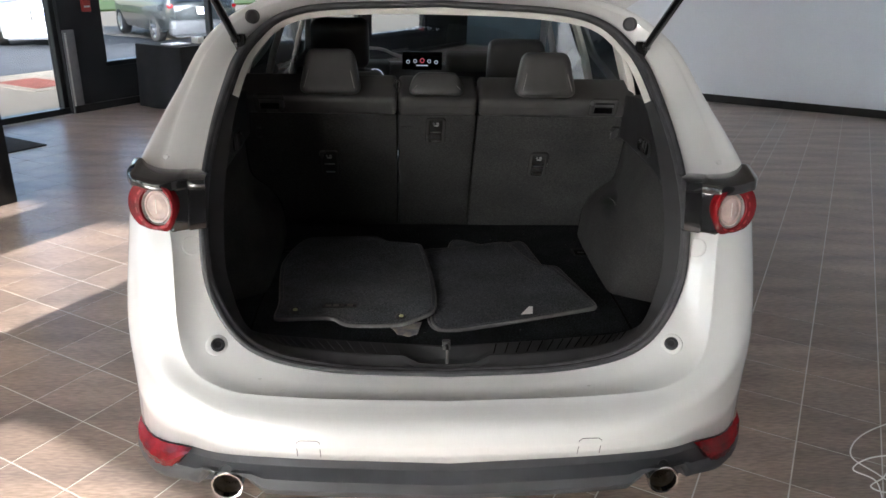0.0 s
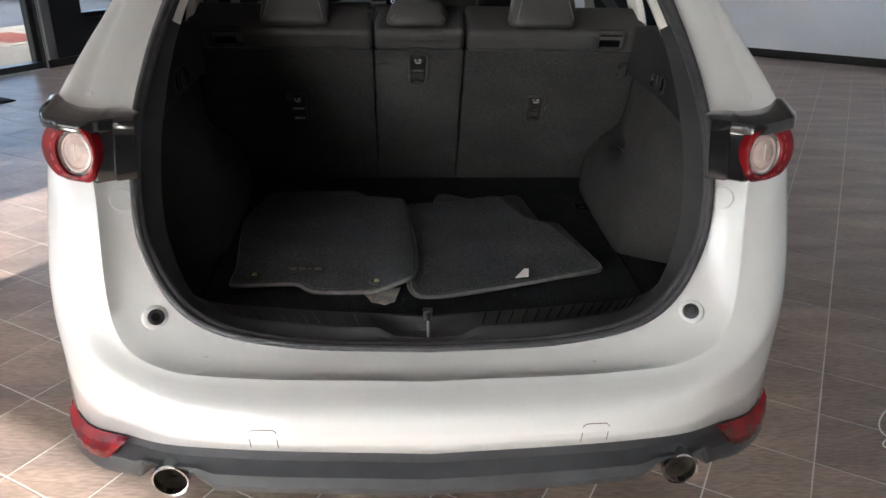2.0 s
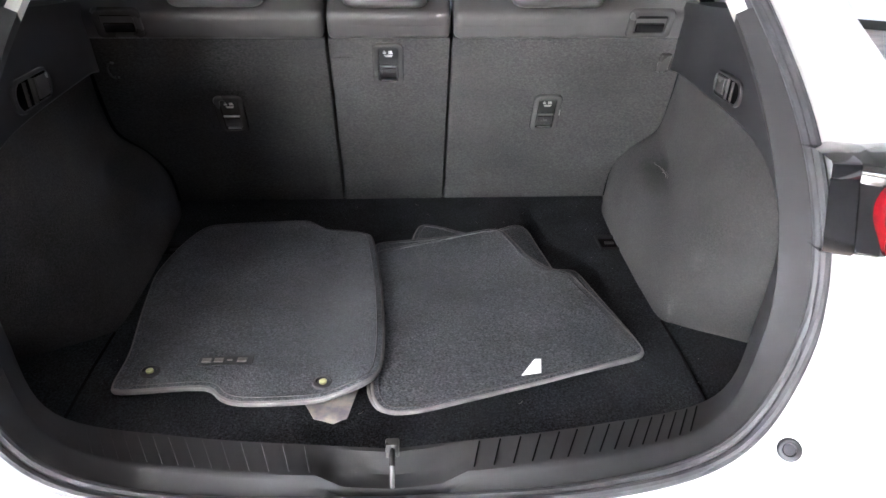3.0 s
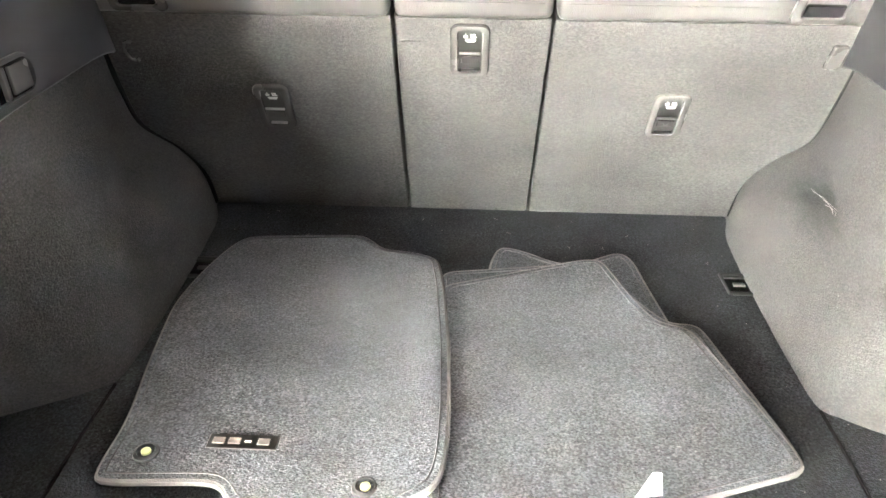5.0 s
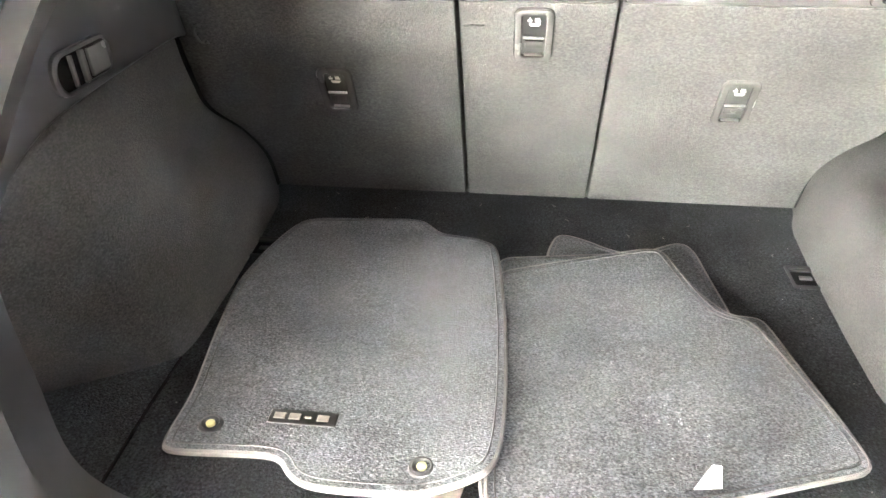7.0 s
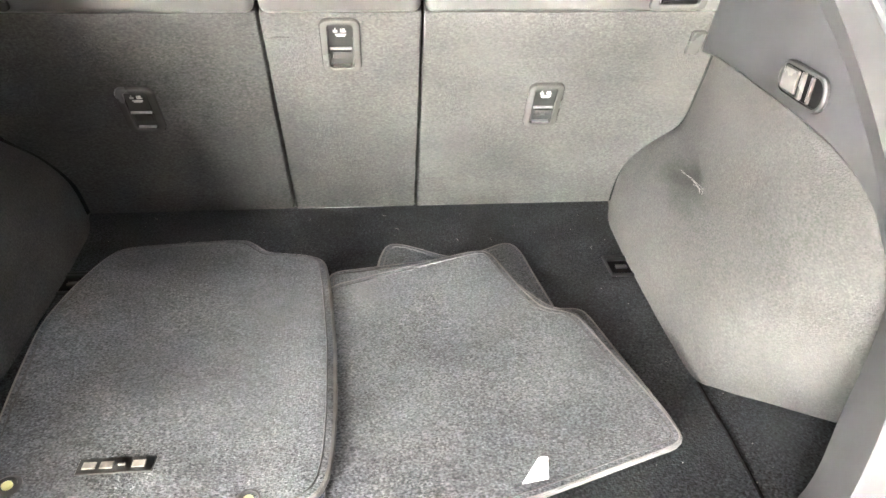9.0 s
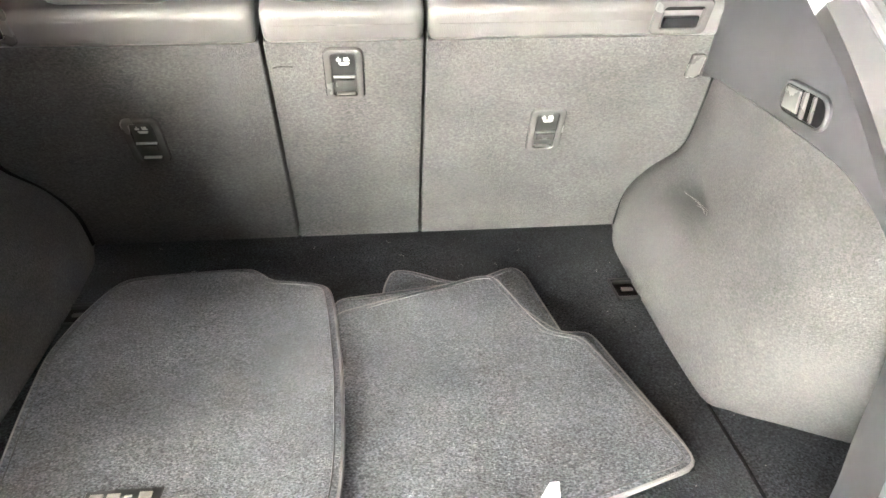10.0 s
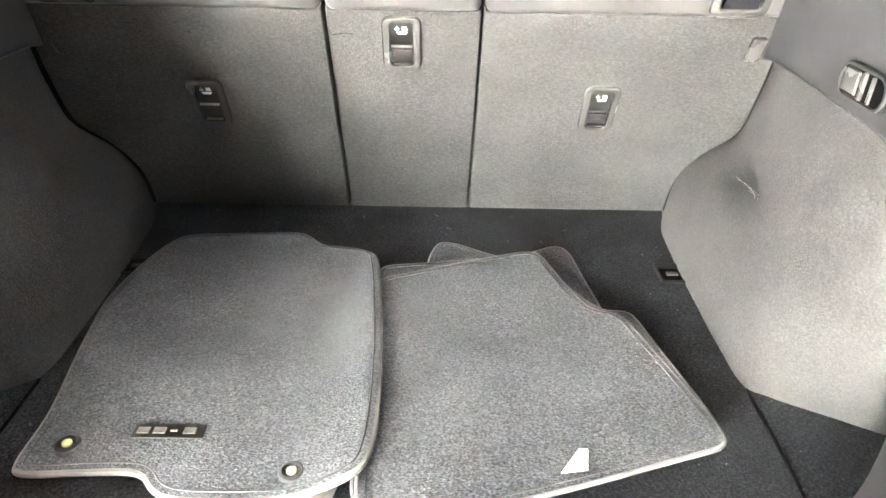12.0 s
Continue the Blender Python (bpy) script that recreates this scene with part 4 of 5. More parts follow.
# cargo floor
bm = bmesh.new()
outline = [(0, 0.05), (0.36, 0.095), (0.60, 0.165), (0.72, 0.26), (0.84, 0.34), (0.86, 0.5), (0.70, 0.6), (0.66, 1.19), (0, 1.19)]
pts = [(x, y) for x, y in outline] + [(-x, y) for x, y in outline[-2:0:-1]]
fv = [bm.verts.new((x, y, 0.739)) for x, y in pts]
f = bm.faces.new(fv)
ex = bmesh.ops.extrude_face_region(bm, geom=[f])
for v in ex["geom"]:
    if isinstance(v, bmesh.types.BMVert):
        v.co.z -= 0.03
cargo_floor = part("cargo_floor", bm, "carpet", car, "black carpeted cargo floor")
for sx in (1, -1):
    bm = tube(bmesh.new(), [(sx * 0.599, 0.470, 0.7388), (sx * 0.599, 0.34, 0.7388), (sx * 0.593, 0.17, 0.7388)], 0.0032, 6)
    part("floor_joint", bm, "gap", cargo_floor)
    at = Matrix.Translation((sx * 0.576, 0.862, 0.739)) @ Matrix.Rotation(-math.pi / 2, 4, "X")
    td = part("tie_down", bezel(bmesh.new(), 0.056, 0.086, 0.005, 0.044, 0.066, 0.003, 0.0045, at), "matt_black", cargo_floor, "black folding tie-down ring")
    part("well", B((0, -0.0006, 0), (0.045, 0.0015, 0.067), 0, at), "gap", td)
    part("ring", B((0.003, -0.0035, -0.006), (0.026, 0.005, 0.012), 0.002, at), "bezel", td)
    part("hinge_bar", B((0, -0.003, 0.024), (0.044, 0.006, 0.009), 0.002, at), "matt_black", td)

rng = random.Random(9)
# side walls over the wheel arches
SIDE_Z = (0.735, 0.85, 0.93, 1.0, 1.1, 1.225)
SIDE = [[(0.648, 1.17), (0.615, 1.04), (0.600, 0.72), (0.600, 0.505), (0.635, 0.458), (0.72, 0.408), (0.82, 0.352)],
        [(0.645, 1.12), (0.618, 1.00), (0.610, 0.72), (0.615, 0.485), (0.655, 0.410), (0.73, 0.340), (0.80, 0.27)],
        [(0.680, 1.08), (0.645, 0.97), (0.632, 0.72), (0.635, 0.490), (0.670, 0.390), (0.72, 0.310), (0.78, 0.24)],
        [(0.737, 1.04), (0.705, 0.93), (0.660, 0.72), (0.650, 0.500), (0.680, 0.380), (0.72, 0.300), (0.76, 0.22)],
        [(0.740, 0.985), (0.722, 0.90), (0.688, 0.72), (0.665, 0.500), (0.685, 0.380), (0.715, 0.30), (0.74, 0.24)],
        [(0.730, 0.92), (0.718, 0.86), (0.702, 0.72), (0.692, 0.500), (0.700, 0.400), (0.71, 0.330), (0.73, 0.28)]]
levels = [spline([(x, y + 0.06, z) for x, y in row[:1]] + [(x, y, z) for x, y in row], 40) for row, z in zip(SIDE, SIDE_Z)]
columns = [spline([lv[i] for lv in levels], 28) for i in range(40)]
for sx in (1, -1):
    bm = bmesh.new()
    grid(bm, [[Vector((sx * p.x, p.y, p.z)) for p in c] for c in columns])
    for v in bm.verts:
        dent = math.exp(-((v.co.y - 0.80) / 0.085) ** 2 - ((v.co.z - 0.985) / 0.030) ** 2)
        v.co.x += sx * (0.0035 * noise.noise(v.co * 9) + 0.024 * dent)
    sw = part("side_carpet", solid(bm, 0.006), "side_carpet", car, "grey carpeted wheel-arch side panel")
    # dark rubber strip where the panel meets the seat
    strip = [Vector((sx * (p.x - 0.006), 1.172 - 0.53 * (p.z - 0.742) - 0.010, p.z)) for p in columns[6][1:]]
    part("edge_strip", tube(bmesh.new(), strip, 0.0035 if sx > 0 else 0.008, 8), "gap", sw)
    # hard upper panel with the seat release lever
    keys_lo = spline([(0.712, 0.96, 1.185), (0.688, 0.84, 1.208), (0.674, 0.67, 1.214), (0.664, 0.49, 1.214), (0.668, 0.38, 1.200), (0.674, 0.30, 1.165), (0.680, 0.25, 1.11)], 25)
    keys_hi = spline([(0.700, 0.93, 1.350), (0.688, 0.84, 1.362), (0.680, 0.72, 1.374), (0.672, 0.55, 1.393), (0.664, 0.46, 1.403), (0.657, 0.38, 1.375), (0.650, 0.28, 1.245)], 25)
    bm = bmesh.new()
    rows = [[Vector((sx * (p.x + 0.030), p.y, p.z - 0.003)) for p in keys_lo], [Vector((sx * (p.x + 0.002), p.y, p.z - 0.003)) for p in keys_lo], [Vector((sx * (p.x - 0.001), p.y, p.z + 0.001)) for p in keys_lo]]
    rows += [[Vector((sx * p.x, p.y, p.z)) for p in blend(keys_lo, keys_hi, f)] for f in (0.2, 0.4, 0.6, 0.8, 0.95)]
    rows += [[Vector((sx * (p.x + 0.008), p.y, p.z + 0.004)) for p in keys_hi], [Vector((sx * (p.x + 0.09), p.y, p.z + 0.006)) for p in keys_hi]]
    grid(bm, rows)
    up = part("upper_panel", solid(bm, 0.004), "trim", car, "smooth dark grey plastic side panel")
    m = Matrix.Translation((sx * 0.6615, 0.495 if sx > 0 else 0.500, 1.258 if sx > 0 else 1.258)) @ Matrix.Scale(1.0 if sx > 0 else 1.22, 4) @ Matrix.Rotation(radians(90 * sx), 4, "Z") @ pose(0, 0, 0, 3, 0, 0)
    lv = part("release_lever", bezel(bmesh.new(), 0.128, 0.052, 0.024, 0.118, 0.044, 0.020, 0.0055, m @ Matrix.Rotation(math.pi, 4, "Z")), "trim", up, "dark plastic seat release lever recess")
    part("lever_dish", B((0, 0.0012, 0), (0.112, 0.002, 0.040), 0, m), "gap", lv)
    part("lever_paddle", B((sx * 0.030, 0.003, 0), (0.040, 0.006, 0.034), 0.0025, m, 3), "bezel", lv)
    part("lever_post", B((-sx * 0.004, 0.004, 0), (0.008, 0.008, 0.040), 0.003, m), "bezel", lv)
    part("lever_block", B((-sx * 0.026, 0.003, 0), (0.006, 0.006, 0.038), 0.002, m), "bezel", lv)
    # loose hairs and a rubbed streak on the carpet
    if sx > 0:
        for k in range(7):
            a, b = Vector((0.664, 0.84 - 0.02 * rng.random(), 0.974 + 0.006 * rng.random())), Vector((0.652, 0.70 + 0.03 * rng.random(), 0.985 + 0.012 * rng.random()))
            a, b = (a, b) if k < 2 else (a.lerp(b, 0.55 + 0.3 * rng.random()), b + Vector((0, 0.02 * rng.random(), -0.012 * rng.random())))
            pts = [a.lerp(b, q / 5) + Vector((0.004 * math.sin(q * 0.6), 0, 0.0015 * rng.random())) for q in range(6)]
            part("hair", tube(bmesh.new(), pts, 0.0004, 4), "hair", sw)
    # shelf hook at the panel's front corner
    part("cover_catch", B((sx * 0.682, 0.905, 1.33), (0.028, 0.03, 0.05), 0.005), "steel", up)

# rear seat back in three pieces
SLOPE = math.atan(0.53)
SEAT = Matrix.Translation((0, 1.172, 0.742)) @ Matrix.Rotation(SLOPE, 4, "X")  # local z runs up the seat back, local y ahead


def rounded_slab(x0, x1, y0, y1, z0, z1, r, m, seg=3):
    return B(((x0 + x1) / 2, (y0 + y1) / 2, (z0 + z1) / 2), (x1 - x0, y1 - y0, z1 - z0), r, m, seg)


def latch(x, z, sb):
    """Tether anchor: a plastic bezel with a dark pocket, a bar and a small printed mark."""
    at = SEAT @ Matrix.Translation((x, 0, z))
    b = part("tether_anchor", bezel(bmesh.new(), 0.075, 0.128, 0.017, 0.044, 0.104, 0.008, 0.008, at), "bezel", sb, "dark plastic child-seat tether bezel")
    part("pocket", B((0, -0.0006, 0), (0.046, 0.002, 0.106), 0, at), "pocket", b)
    part("anchor_bar", cyl(bmesh.new(), at @ Vector((-0.0205, -0.0048, -0.004)), at @ Vector((0.0205, -0.0048, -0.004)), 0.0026, seg=10), "steel", b)
    part("lower_bar", B((0.001, -0.0040, -0.047), (0.036, 0.006, 0.004), 0.0015, at), "steel", b)
    part("webbing_stop", B((0.001, -0.003, -0.021), (0.034, 0.004, 0.016), 0.0012, at), "bezel", b)
    mark = bmesh.new()  # two small signs over two rows of fine print
    for x0, z0, w, h in ((-0.0085, 0.0375, 0.0015, 0.0085), (-0.0085, 0.0340, 0.0075, 0.0015), (-0.0115, 0.0358, 0.0015, 0.0035), (-0.0055, 0.0358, 0.0015, 0.0035),
                         (0.0020, 0.0370, 0.0015, 0.0080), (0.0070, 0.0385, 0.0055, 0.0040), (0.0075, 0.0340, 0.0085, 0.0018), (0.0010, 0.0275, 0.0205, 0.0020), (0.0010, 0.0240, 0.0165, 0.0018)):
        box(mark, (x0, -0.0024, z0), (w, 0.002, h), 0, at)
    part("printed_mark", mark, "print_grey", b)
    return b


H = 0.672  # length of the seat back up its slope
LEATHER_FROM = 0.606
for nm, x0, x1, lx, lz, hx, hw, hh in (("left", -0.742, -0.1525, -0.418, 0.362, -0.393, 0.112, 0.162), ("middle", -0.1475, 0.1448, -0.006, 0.529, -0.008, 0.106, 0.085), ("right", 0.1492, 0.742, 0.409, 0.362, 0.393, 0.112, 0.162)):
    sb = part("rear_seatback", rounded_slab(x0, x1, 0.0, 0.12, 0.0, LEATHER_FROM, 0.007, SEAT), "seat_carpet", car, "grey carpeted rear seat back")
    bm = rounded_slab(x0 + 0.001, x1 - 0.001, -0.004, 0.15, LEATHER_FROM - 0.006, H + 0.006, 0.022, SEAT, 5)
    for v in bm.verts:
        v.co += 0.0025 * Vector((0, noise.noise(v.co * 14), noise.noise(v.co * 11 + Vector((4, 0, 0)))))
    lt = part("leather_top", bm, "leather", sb, "black leather rolled over the top of the seat back")
    zs = H - 0.012
    part("seam", tube(bmesh.new(), [SEAT @ Vector((x0 + 0.02 + (x1 - x0 - 0.04) * k / 12, -0.0035, zs - 0.016)) for k in range(13)], 0.0010, 6), "leather", lt)
    latch(lx, lz, sb)
    # headrest: a wedge with soft edges
    hm = Matrix.Translation((hx, 0.885, 1.352)) @ Matrix.Rotation(radians(-8), 4, "X")
    bm = bmesh.new()
    box(bm, (0, 0.0, hh / 2 - 0.004), (2 * hw, 0.11, hh), 0.040, None, 6)
    for v in bm.verts:
        f = (v.co.z + 0.004) / hh
        v.co.x *= 1 - 0.27 * max(0, f) ** 1.3
        v.co.y *= 1 - 0.25 * f
        v.co.y += 0.02 * f
        v.co.y -= 0.012 * (1 - (v.co.x / hw) ** 2) * (1 if v.co.y < 0 else 0)
    hr = part("headrest", bm, "leather", car, "black leather rear headrest with grey stitching", m=hm)
    for sx in (1, -1):
        pts = [Vector((sx * hw * (0.80 - 0.23 * f), -0.0565 * (1 - 0.25 * f) + 0.02 * f - 0.0062, 0.02 + f * (hh - 0.06))) for f in [k / 8 for k in range(9)]]
        part("stitch_line", tube(bmesh.new(), pts, 0.0011, 6), "stitch", hr)
        part("post", cyl(bmesh.new(), (sx * 0.05, 0.03, -0.06), (sx * 0.05, 0.03, 0.02), 0.006, seg=12), "steel", hr)
# fold-down releases at the seat's outer shoulders
for sx in (1, -1):
    at = SEAT @ Matrix.Translation((sx * 0.614, -0.001, 0.652))
    rel = part("fold_release", bezel(bmesh.new(), 0.108, 0.078, 0.014, 0.074, 0.048, 0.007, 0.010, at), "bezel", car, "dark plastic fold-down release bezel")
    part("release_pocket", B((0, -0.001, 0), (0.078, 0.002, 0.052), 0, at), "gap", rel)
    part("release_button", B((0, -0.005, -0.010), (0.068, 0.010, 0.024), 0.004, at), "gloss_black", rel)
    # belt guide loop at the seat edge
    if sx > 0:
        bm = B((0.680, -0.005, 0.534), (0.028, 0.010, 0.056), 0.0048, SEAT, 4)
    else:
        bm = tube(bmesh.new(), [SEAT @ Vector((-0.668 - 0.014 * math.sin(a), -0.008, 0.515 + 0.024 * math.cos(a))) for a in [k * math.pi / 6 for k in range(-1, 8)]], 0.004, 8)
    part("belt_guide", bm, "bezel", car, "small plastic guide at the seat edge")
# release strap between two seats
bm = tube(bmesh.new(), [(-0.150, 0.835, 1.372), (-0.163, 0.83, 1.392), (-0.158, 0.83, 1.41), (-0.143, 0.83, 1.412), (-0.137, 0.83, 1.395), (-0.146, 0.832, 1.372)], 0.0035, 8)
part("pull_loop", bm, "trim", car, "small black pull loop between the seats")
part("worn_crease", tube(bmesh.new(), [SEAT @ Vector((-0.138, -0.0005, 0.545)), SEAT @ Vector((-0.122, -0.001, 0.549)), SEAT @ Vector((-0.100, 0.0, 0.547))], 0.0022, 6), "seat_carpet", car)

# ceiling lining
bm = bmesh.new()
rows = []
for y, z, w in ((0.80, 1.648, 0.60), (1.2, 1.682, 0.64), (1.7, 1.685, 0.64), (2.2, 1.665, 0.62), (2.42, 1.60, 0.60)):
    rows.append([Vector((w * t, y, z - 0.05 * abs(t) ** 3)) for t in [k / 8 - 1 for k in range(17)]])
grid(bm, rows)
part("ceiling_lining", solid(bm, 0.01), "headliner", car, "pale fabric ceiling lining")
for sx in (1, -1):
    for y0, y1, x0, x1 in ((1.02, 0.93, 0.655, 0.765), (1.80, 1.73, 0.655, 0.79), (2.40, 2.72, 0.63, 0.80)):
        bm = bmesh.new()
        grid(bm, [[Vector((sx * (x0 + dx), y0 - w, 1.62)), Vector((sx * ((x0 + x1) / 2 + 0.01 + dx), (y0 + y1) / 2 - w, 1.40)), Vector((sx * (x1 + dx), y1 - w, 1.16))] for w, dx in ((-0.06, 0.015), (-0.05, 0), (0.05, 0), (0.06, 0.015))])
        part("pillar_cover", solid(bm, 0.008), "headliner", car, "pale grey pillar cover")
    # door cards
    part("door_card", B((sx * 0.80, 1.85, 0.86), (0.08, 1.8, 0.56), 0.03), "dash", car)
    # front seat
    fm = Matrix.Translation((0.375 if sx > 0 else -0.41, 1.80, 0.72 if sx < 0 else 0.66)) @ Matrix.Rotation(radians(18), 4, "X")
    bm = bmesh.new()
    box(bm, (0, 0, 0.30), (0.50, 0.15, 0.66), 0.06, None, 4)
    for v in bm.verts:
        v.co.x *= 1 - 0.22 * max(0, v.co.z - 0.2) / 0.4
    fs = part("front_seat", bm, "leather", car, "black leather front seat", m=fm)
    bm = bmesh.new()
    top = 0.10 if sx < 0 else 0.06
    box(bm, (0, -0.01, 0.735 + top / 2), (0.255, 0.11, 0.22), 0.05, None, 4)
    part("front_headrest", bm, "leather", fs)
    part("seat_base", B((0, 0.30, -0.05), (0.52, 0.55, 0.16), 0.05, Matrix.Rotation(radians(-18), 4, "X")), "leather", fs)
# rear bench
part("rear_bench", B((0, 1.42, 0.66), (1.30, 0.46, 0.20), 0.05), "leather", car)
part("cabin_floor", B((0, 1.9, 0.40), (1.5, 2.2, 0.06), 0.01), "carpet", car)

# dashboard
bm = bmesh.new()
rows = []
for y, z in ((2.62, 0.72), (2.60, 1.00), (2.63, 1.14), (2.72, 1.185), (2.95, 1.19), (3.12, 1.15)):
    rows.append([Vector((0.78 * t, y + 0.05 * t * t, z)) for t in [k / 10 - 1 for k in range(21)]])
grid(bm, rows)
dash = part("dashboard", solid(bm, 0.02), "dash", car, "dark dashboard with a pale upper band")
part("dash_band", B((0.465, 2.84, 1.232), (0.67, 0.18, 0.13), 0.035, None, 4), "dash_pale", dash, "pale brown-grey upper dash panel")
# pale tube drawn in place of the light reflected along the hood's edge
part("dash_edge", tube(bmesh.new(), spline([(-0.46, 2.90, 1.300), (-0.344, 2.90, 1.304), (-0.256, 2.90, 1.296), (-0.189, 2.90, 1.266), (-0.10, 2.90, 1.245)], 20), 0.010, 8), "headliner", dash)
part("vent_ring", tube(bmesh.new(), [(-0.140 + 0.024 * math.cos(a), 2.56, 1.125 + 0.030 * math.sin(a)) for a in [2 * math.pi * k / 20 for k in range(20)]], 0.004, 8, True), "chrome", dash)
hood = bmesh.new()
box(hood, (-0.39, 2.70, 1.20), (0.36, 0.22, 0.10), 0.045, None, 4)
part("gauge_hood", hood, "dash", dash)
part("gauge_arc", tube(bmesh.new(), [(-0.298 + 0.050 * math.cos(a), 2.570, 1.168 + 0.050 * math.sin(a)) for a in [math.pi * k / 12 for k in range(13)]], 0.003, 6), "screen_white", dash)
sc = part("display_screen", B((-0.018, 2.78, 1.245), (0.245, 0.018, 0.108), 0.006, None), "screen", dash, "black wide display screen with glowing icons")
for k, c in enumerate(("screen_white", "screen_white", "screen_red", "screen_white", "screen_white")):
    r = 0.014 if k == 2 else 0.011
    part("icon", lathe(bmesh.new(), [(r, 0.0), (r, 0.003), (0.72 * r, 0.003), (0.72 * r, 0.0)], look((-0.018 + (k - 2) * 0.043, 2.770, 1.246 - 0.004 * abs(k - 2)), (-0.018 + (k - 2) * 0.043, 3, 1.246)), 16), c, sc)
part("icon_bar", B((-0.018, 2.769, 1.217), (0.07, 0.003, 0.006)), "screen_white", sc)
wheel = part("steering_wheel", tube(bmesh.new(), [Vector((-0.40 + 0.185 * math.cos(a), 2.40 + 0.07 * math.sin(a), 1.06 + 0.17 * math.sin(a))) for a in [2 * math.pi * k / 32 for k in range(32)]], 0.016, 10, True), "leather", dash, "black leather steering wheel")
part("wheel_hub", B((-0.40, 2.42, 1.06), (0.16, 0.05, 0.11), 0.03), "dash", wheel)
part("wheel_spoke", B((-0.40, 2.41, 1.065), (0.34, 0.02, 0.035), 0.01), "chrome", wheel)
part("dash_top_screen_support", B((-0.018, 2.80, 1.19), (0.12, 0.04, 0.04), 0.01), "dash", dash)

# open tailgate
gate_m = Matrix.Translation((0, 0.70, 1.735)) @ Matrix.Rotation(radians(-27), 4, "X")
bm = bmesh.new()
rows = []
for d, w, h in ((0.0, 0.60, 0.0), (0.06, 0.66, 0.035), (0.25, 0.70, 0.06), (0.55, 0.74, 0.09), (0.75, 0.78, 0.15), (0.95, 0.80, 0.17), (1.02, 0.78, 0.13)):
    rows.append([Vector((w * t, -d, h - 0.05 * abs(t) ** 4)) for t in [k / 8 - 1 for k in range(17)]])
vs = grid(bm, rows)
dele = [f for f in bm.faces if -0.55 < f.calc_center_median().y < -0.06 and abs(f.calc_center_median().x) < 0.50]
bmesh.ops.delete(bm, geom=dele, context="FACES")
gate = part("tailgate", solid(bm, 0.035), "paint", car, "raised white tailgate", m=gate_m)
bm = bmesh.new()
grid(bm, [[Vector((w * 0.76 * t, -d, h - 0.012)) for t in [k / 8 - 1 for k in range(17)]] for d, w, h in ((0.07, 0.68, 0.035), (0.25, 0.70, 0.06), (0.54, 0.73, 0.09))])
part("rear_glass", solid(bm, 0.005), "tinted_glass", gate)
bm = bmesh.new()
grid(bm, [[Vector((w * 0.88 * t, -d, h - 0.05)) for t in [k / 8 - 1 for k in range(17)]] for d, w, h in ((0.56, 0.74, 0.09), (0.75, 0.78, 0.12), (0.96, 0.78, 0.12))])
part("gate_trim", solid(bm, 0.01), "trim", gate, "dark grey tailgate lining")
part("gate_latch", B((0, -0.99, 0.06), (0.09, 0.05, 0.03), 0.006), "rubber", gate)

# wheels
for sx in (1, -1):
    for wy in (0.72, 3.42):
        wh = part("wheel", lathe(bmesh.new(), [(0.0, 0.03), (0.06, 0.035), (0.07, 0.05), (0.2, 0.07), (0.235, 0.10)], Matrix.Rotation(math.pi / 2 * sx, 4, "Y"), 32), "steel", car, "alloy wheel", m=Matrix.Translation((sx * 0.80, wy, 0.355)))
        part("tyre", lathe(bmesh.new(), [(0.225, -0.10), (0.32, -0.112), (0.35, -0.09), (0.355, 0.0), (0.35, 0.09), (0.32, 0.112), (0.24, 0.112), (0.225, 0.09)], Matrix.Rotation(math.pi / 2 * sx, 4, "Y"), 40), "tyre", wh)
    part("head_lamp", B((sx * 0.62, 4.16, 0.80), (0.34, 0.16, 0.10), 0.03), "clear_lens", car)
part("grille", B((0, 4.27, 0.62), (0.8, 0.08, 0.24), 0.03), "gloss_black", car)


# ---- loose things in the boot ----
def filleted(outline, radius):
    """A closed outline with rounded corners and short even steps along its straight edges."""
    n, rough, pts = len(outline), [], []
    for k in range(n):
        a, v, b = (Vector(outline[(k + d) % n]) for d in (-1, 0, 1))
        p, q = (v + (e - v).normalized() * min(radius, 0.48 * (e - v).length) for e in (a, b))
        rough += [(1 - t) ** 2 * p + 2 * t * (1 - t) * v + t * t * q for t in (0, 0.25, 0.5, 0.75, 1)]
    for a, b in zip(rough, rough[1:] + rough[:1]):
        steps = int((b - a).length / 0.025) + 1
        pts += [a.lerp(b, i / steps) for i in range(steps) if (b - a).length > 1e-5]
    return pts


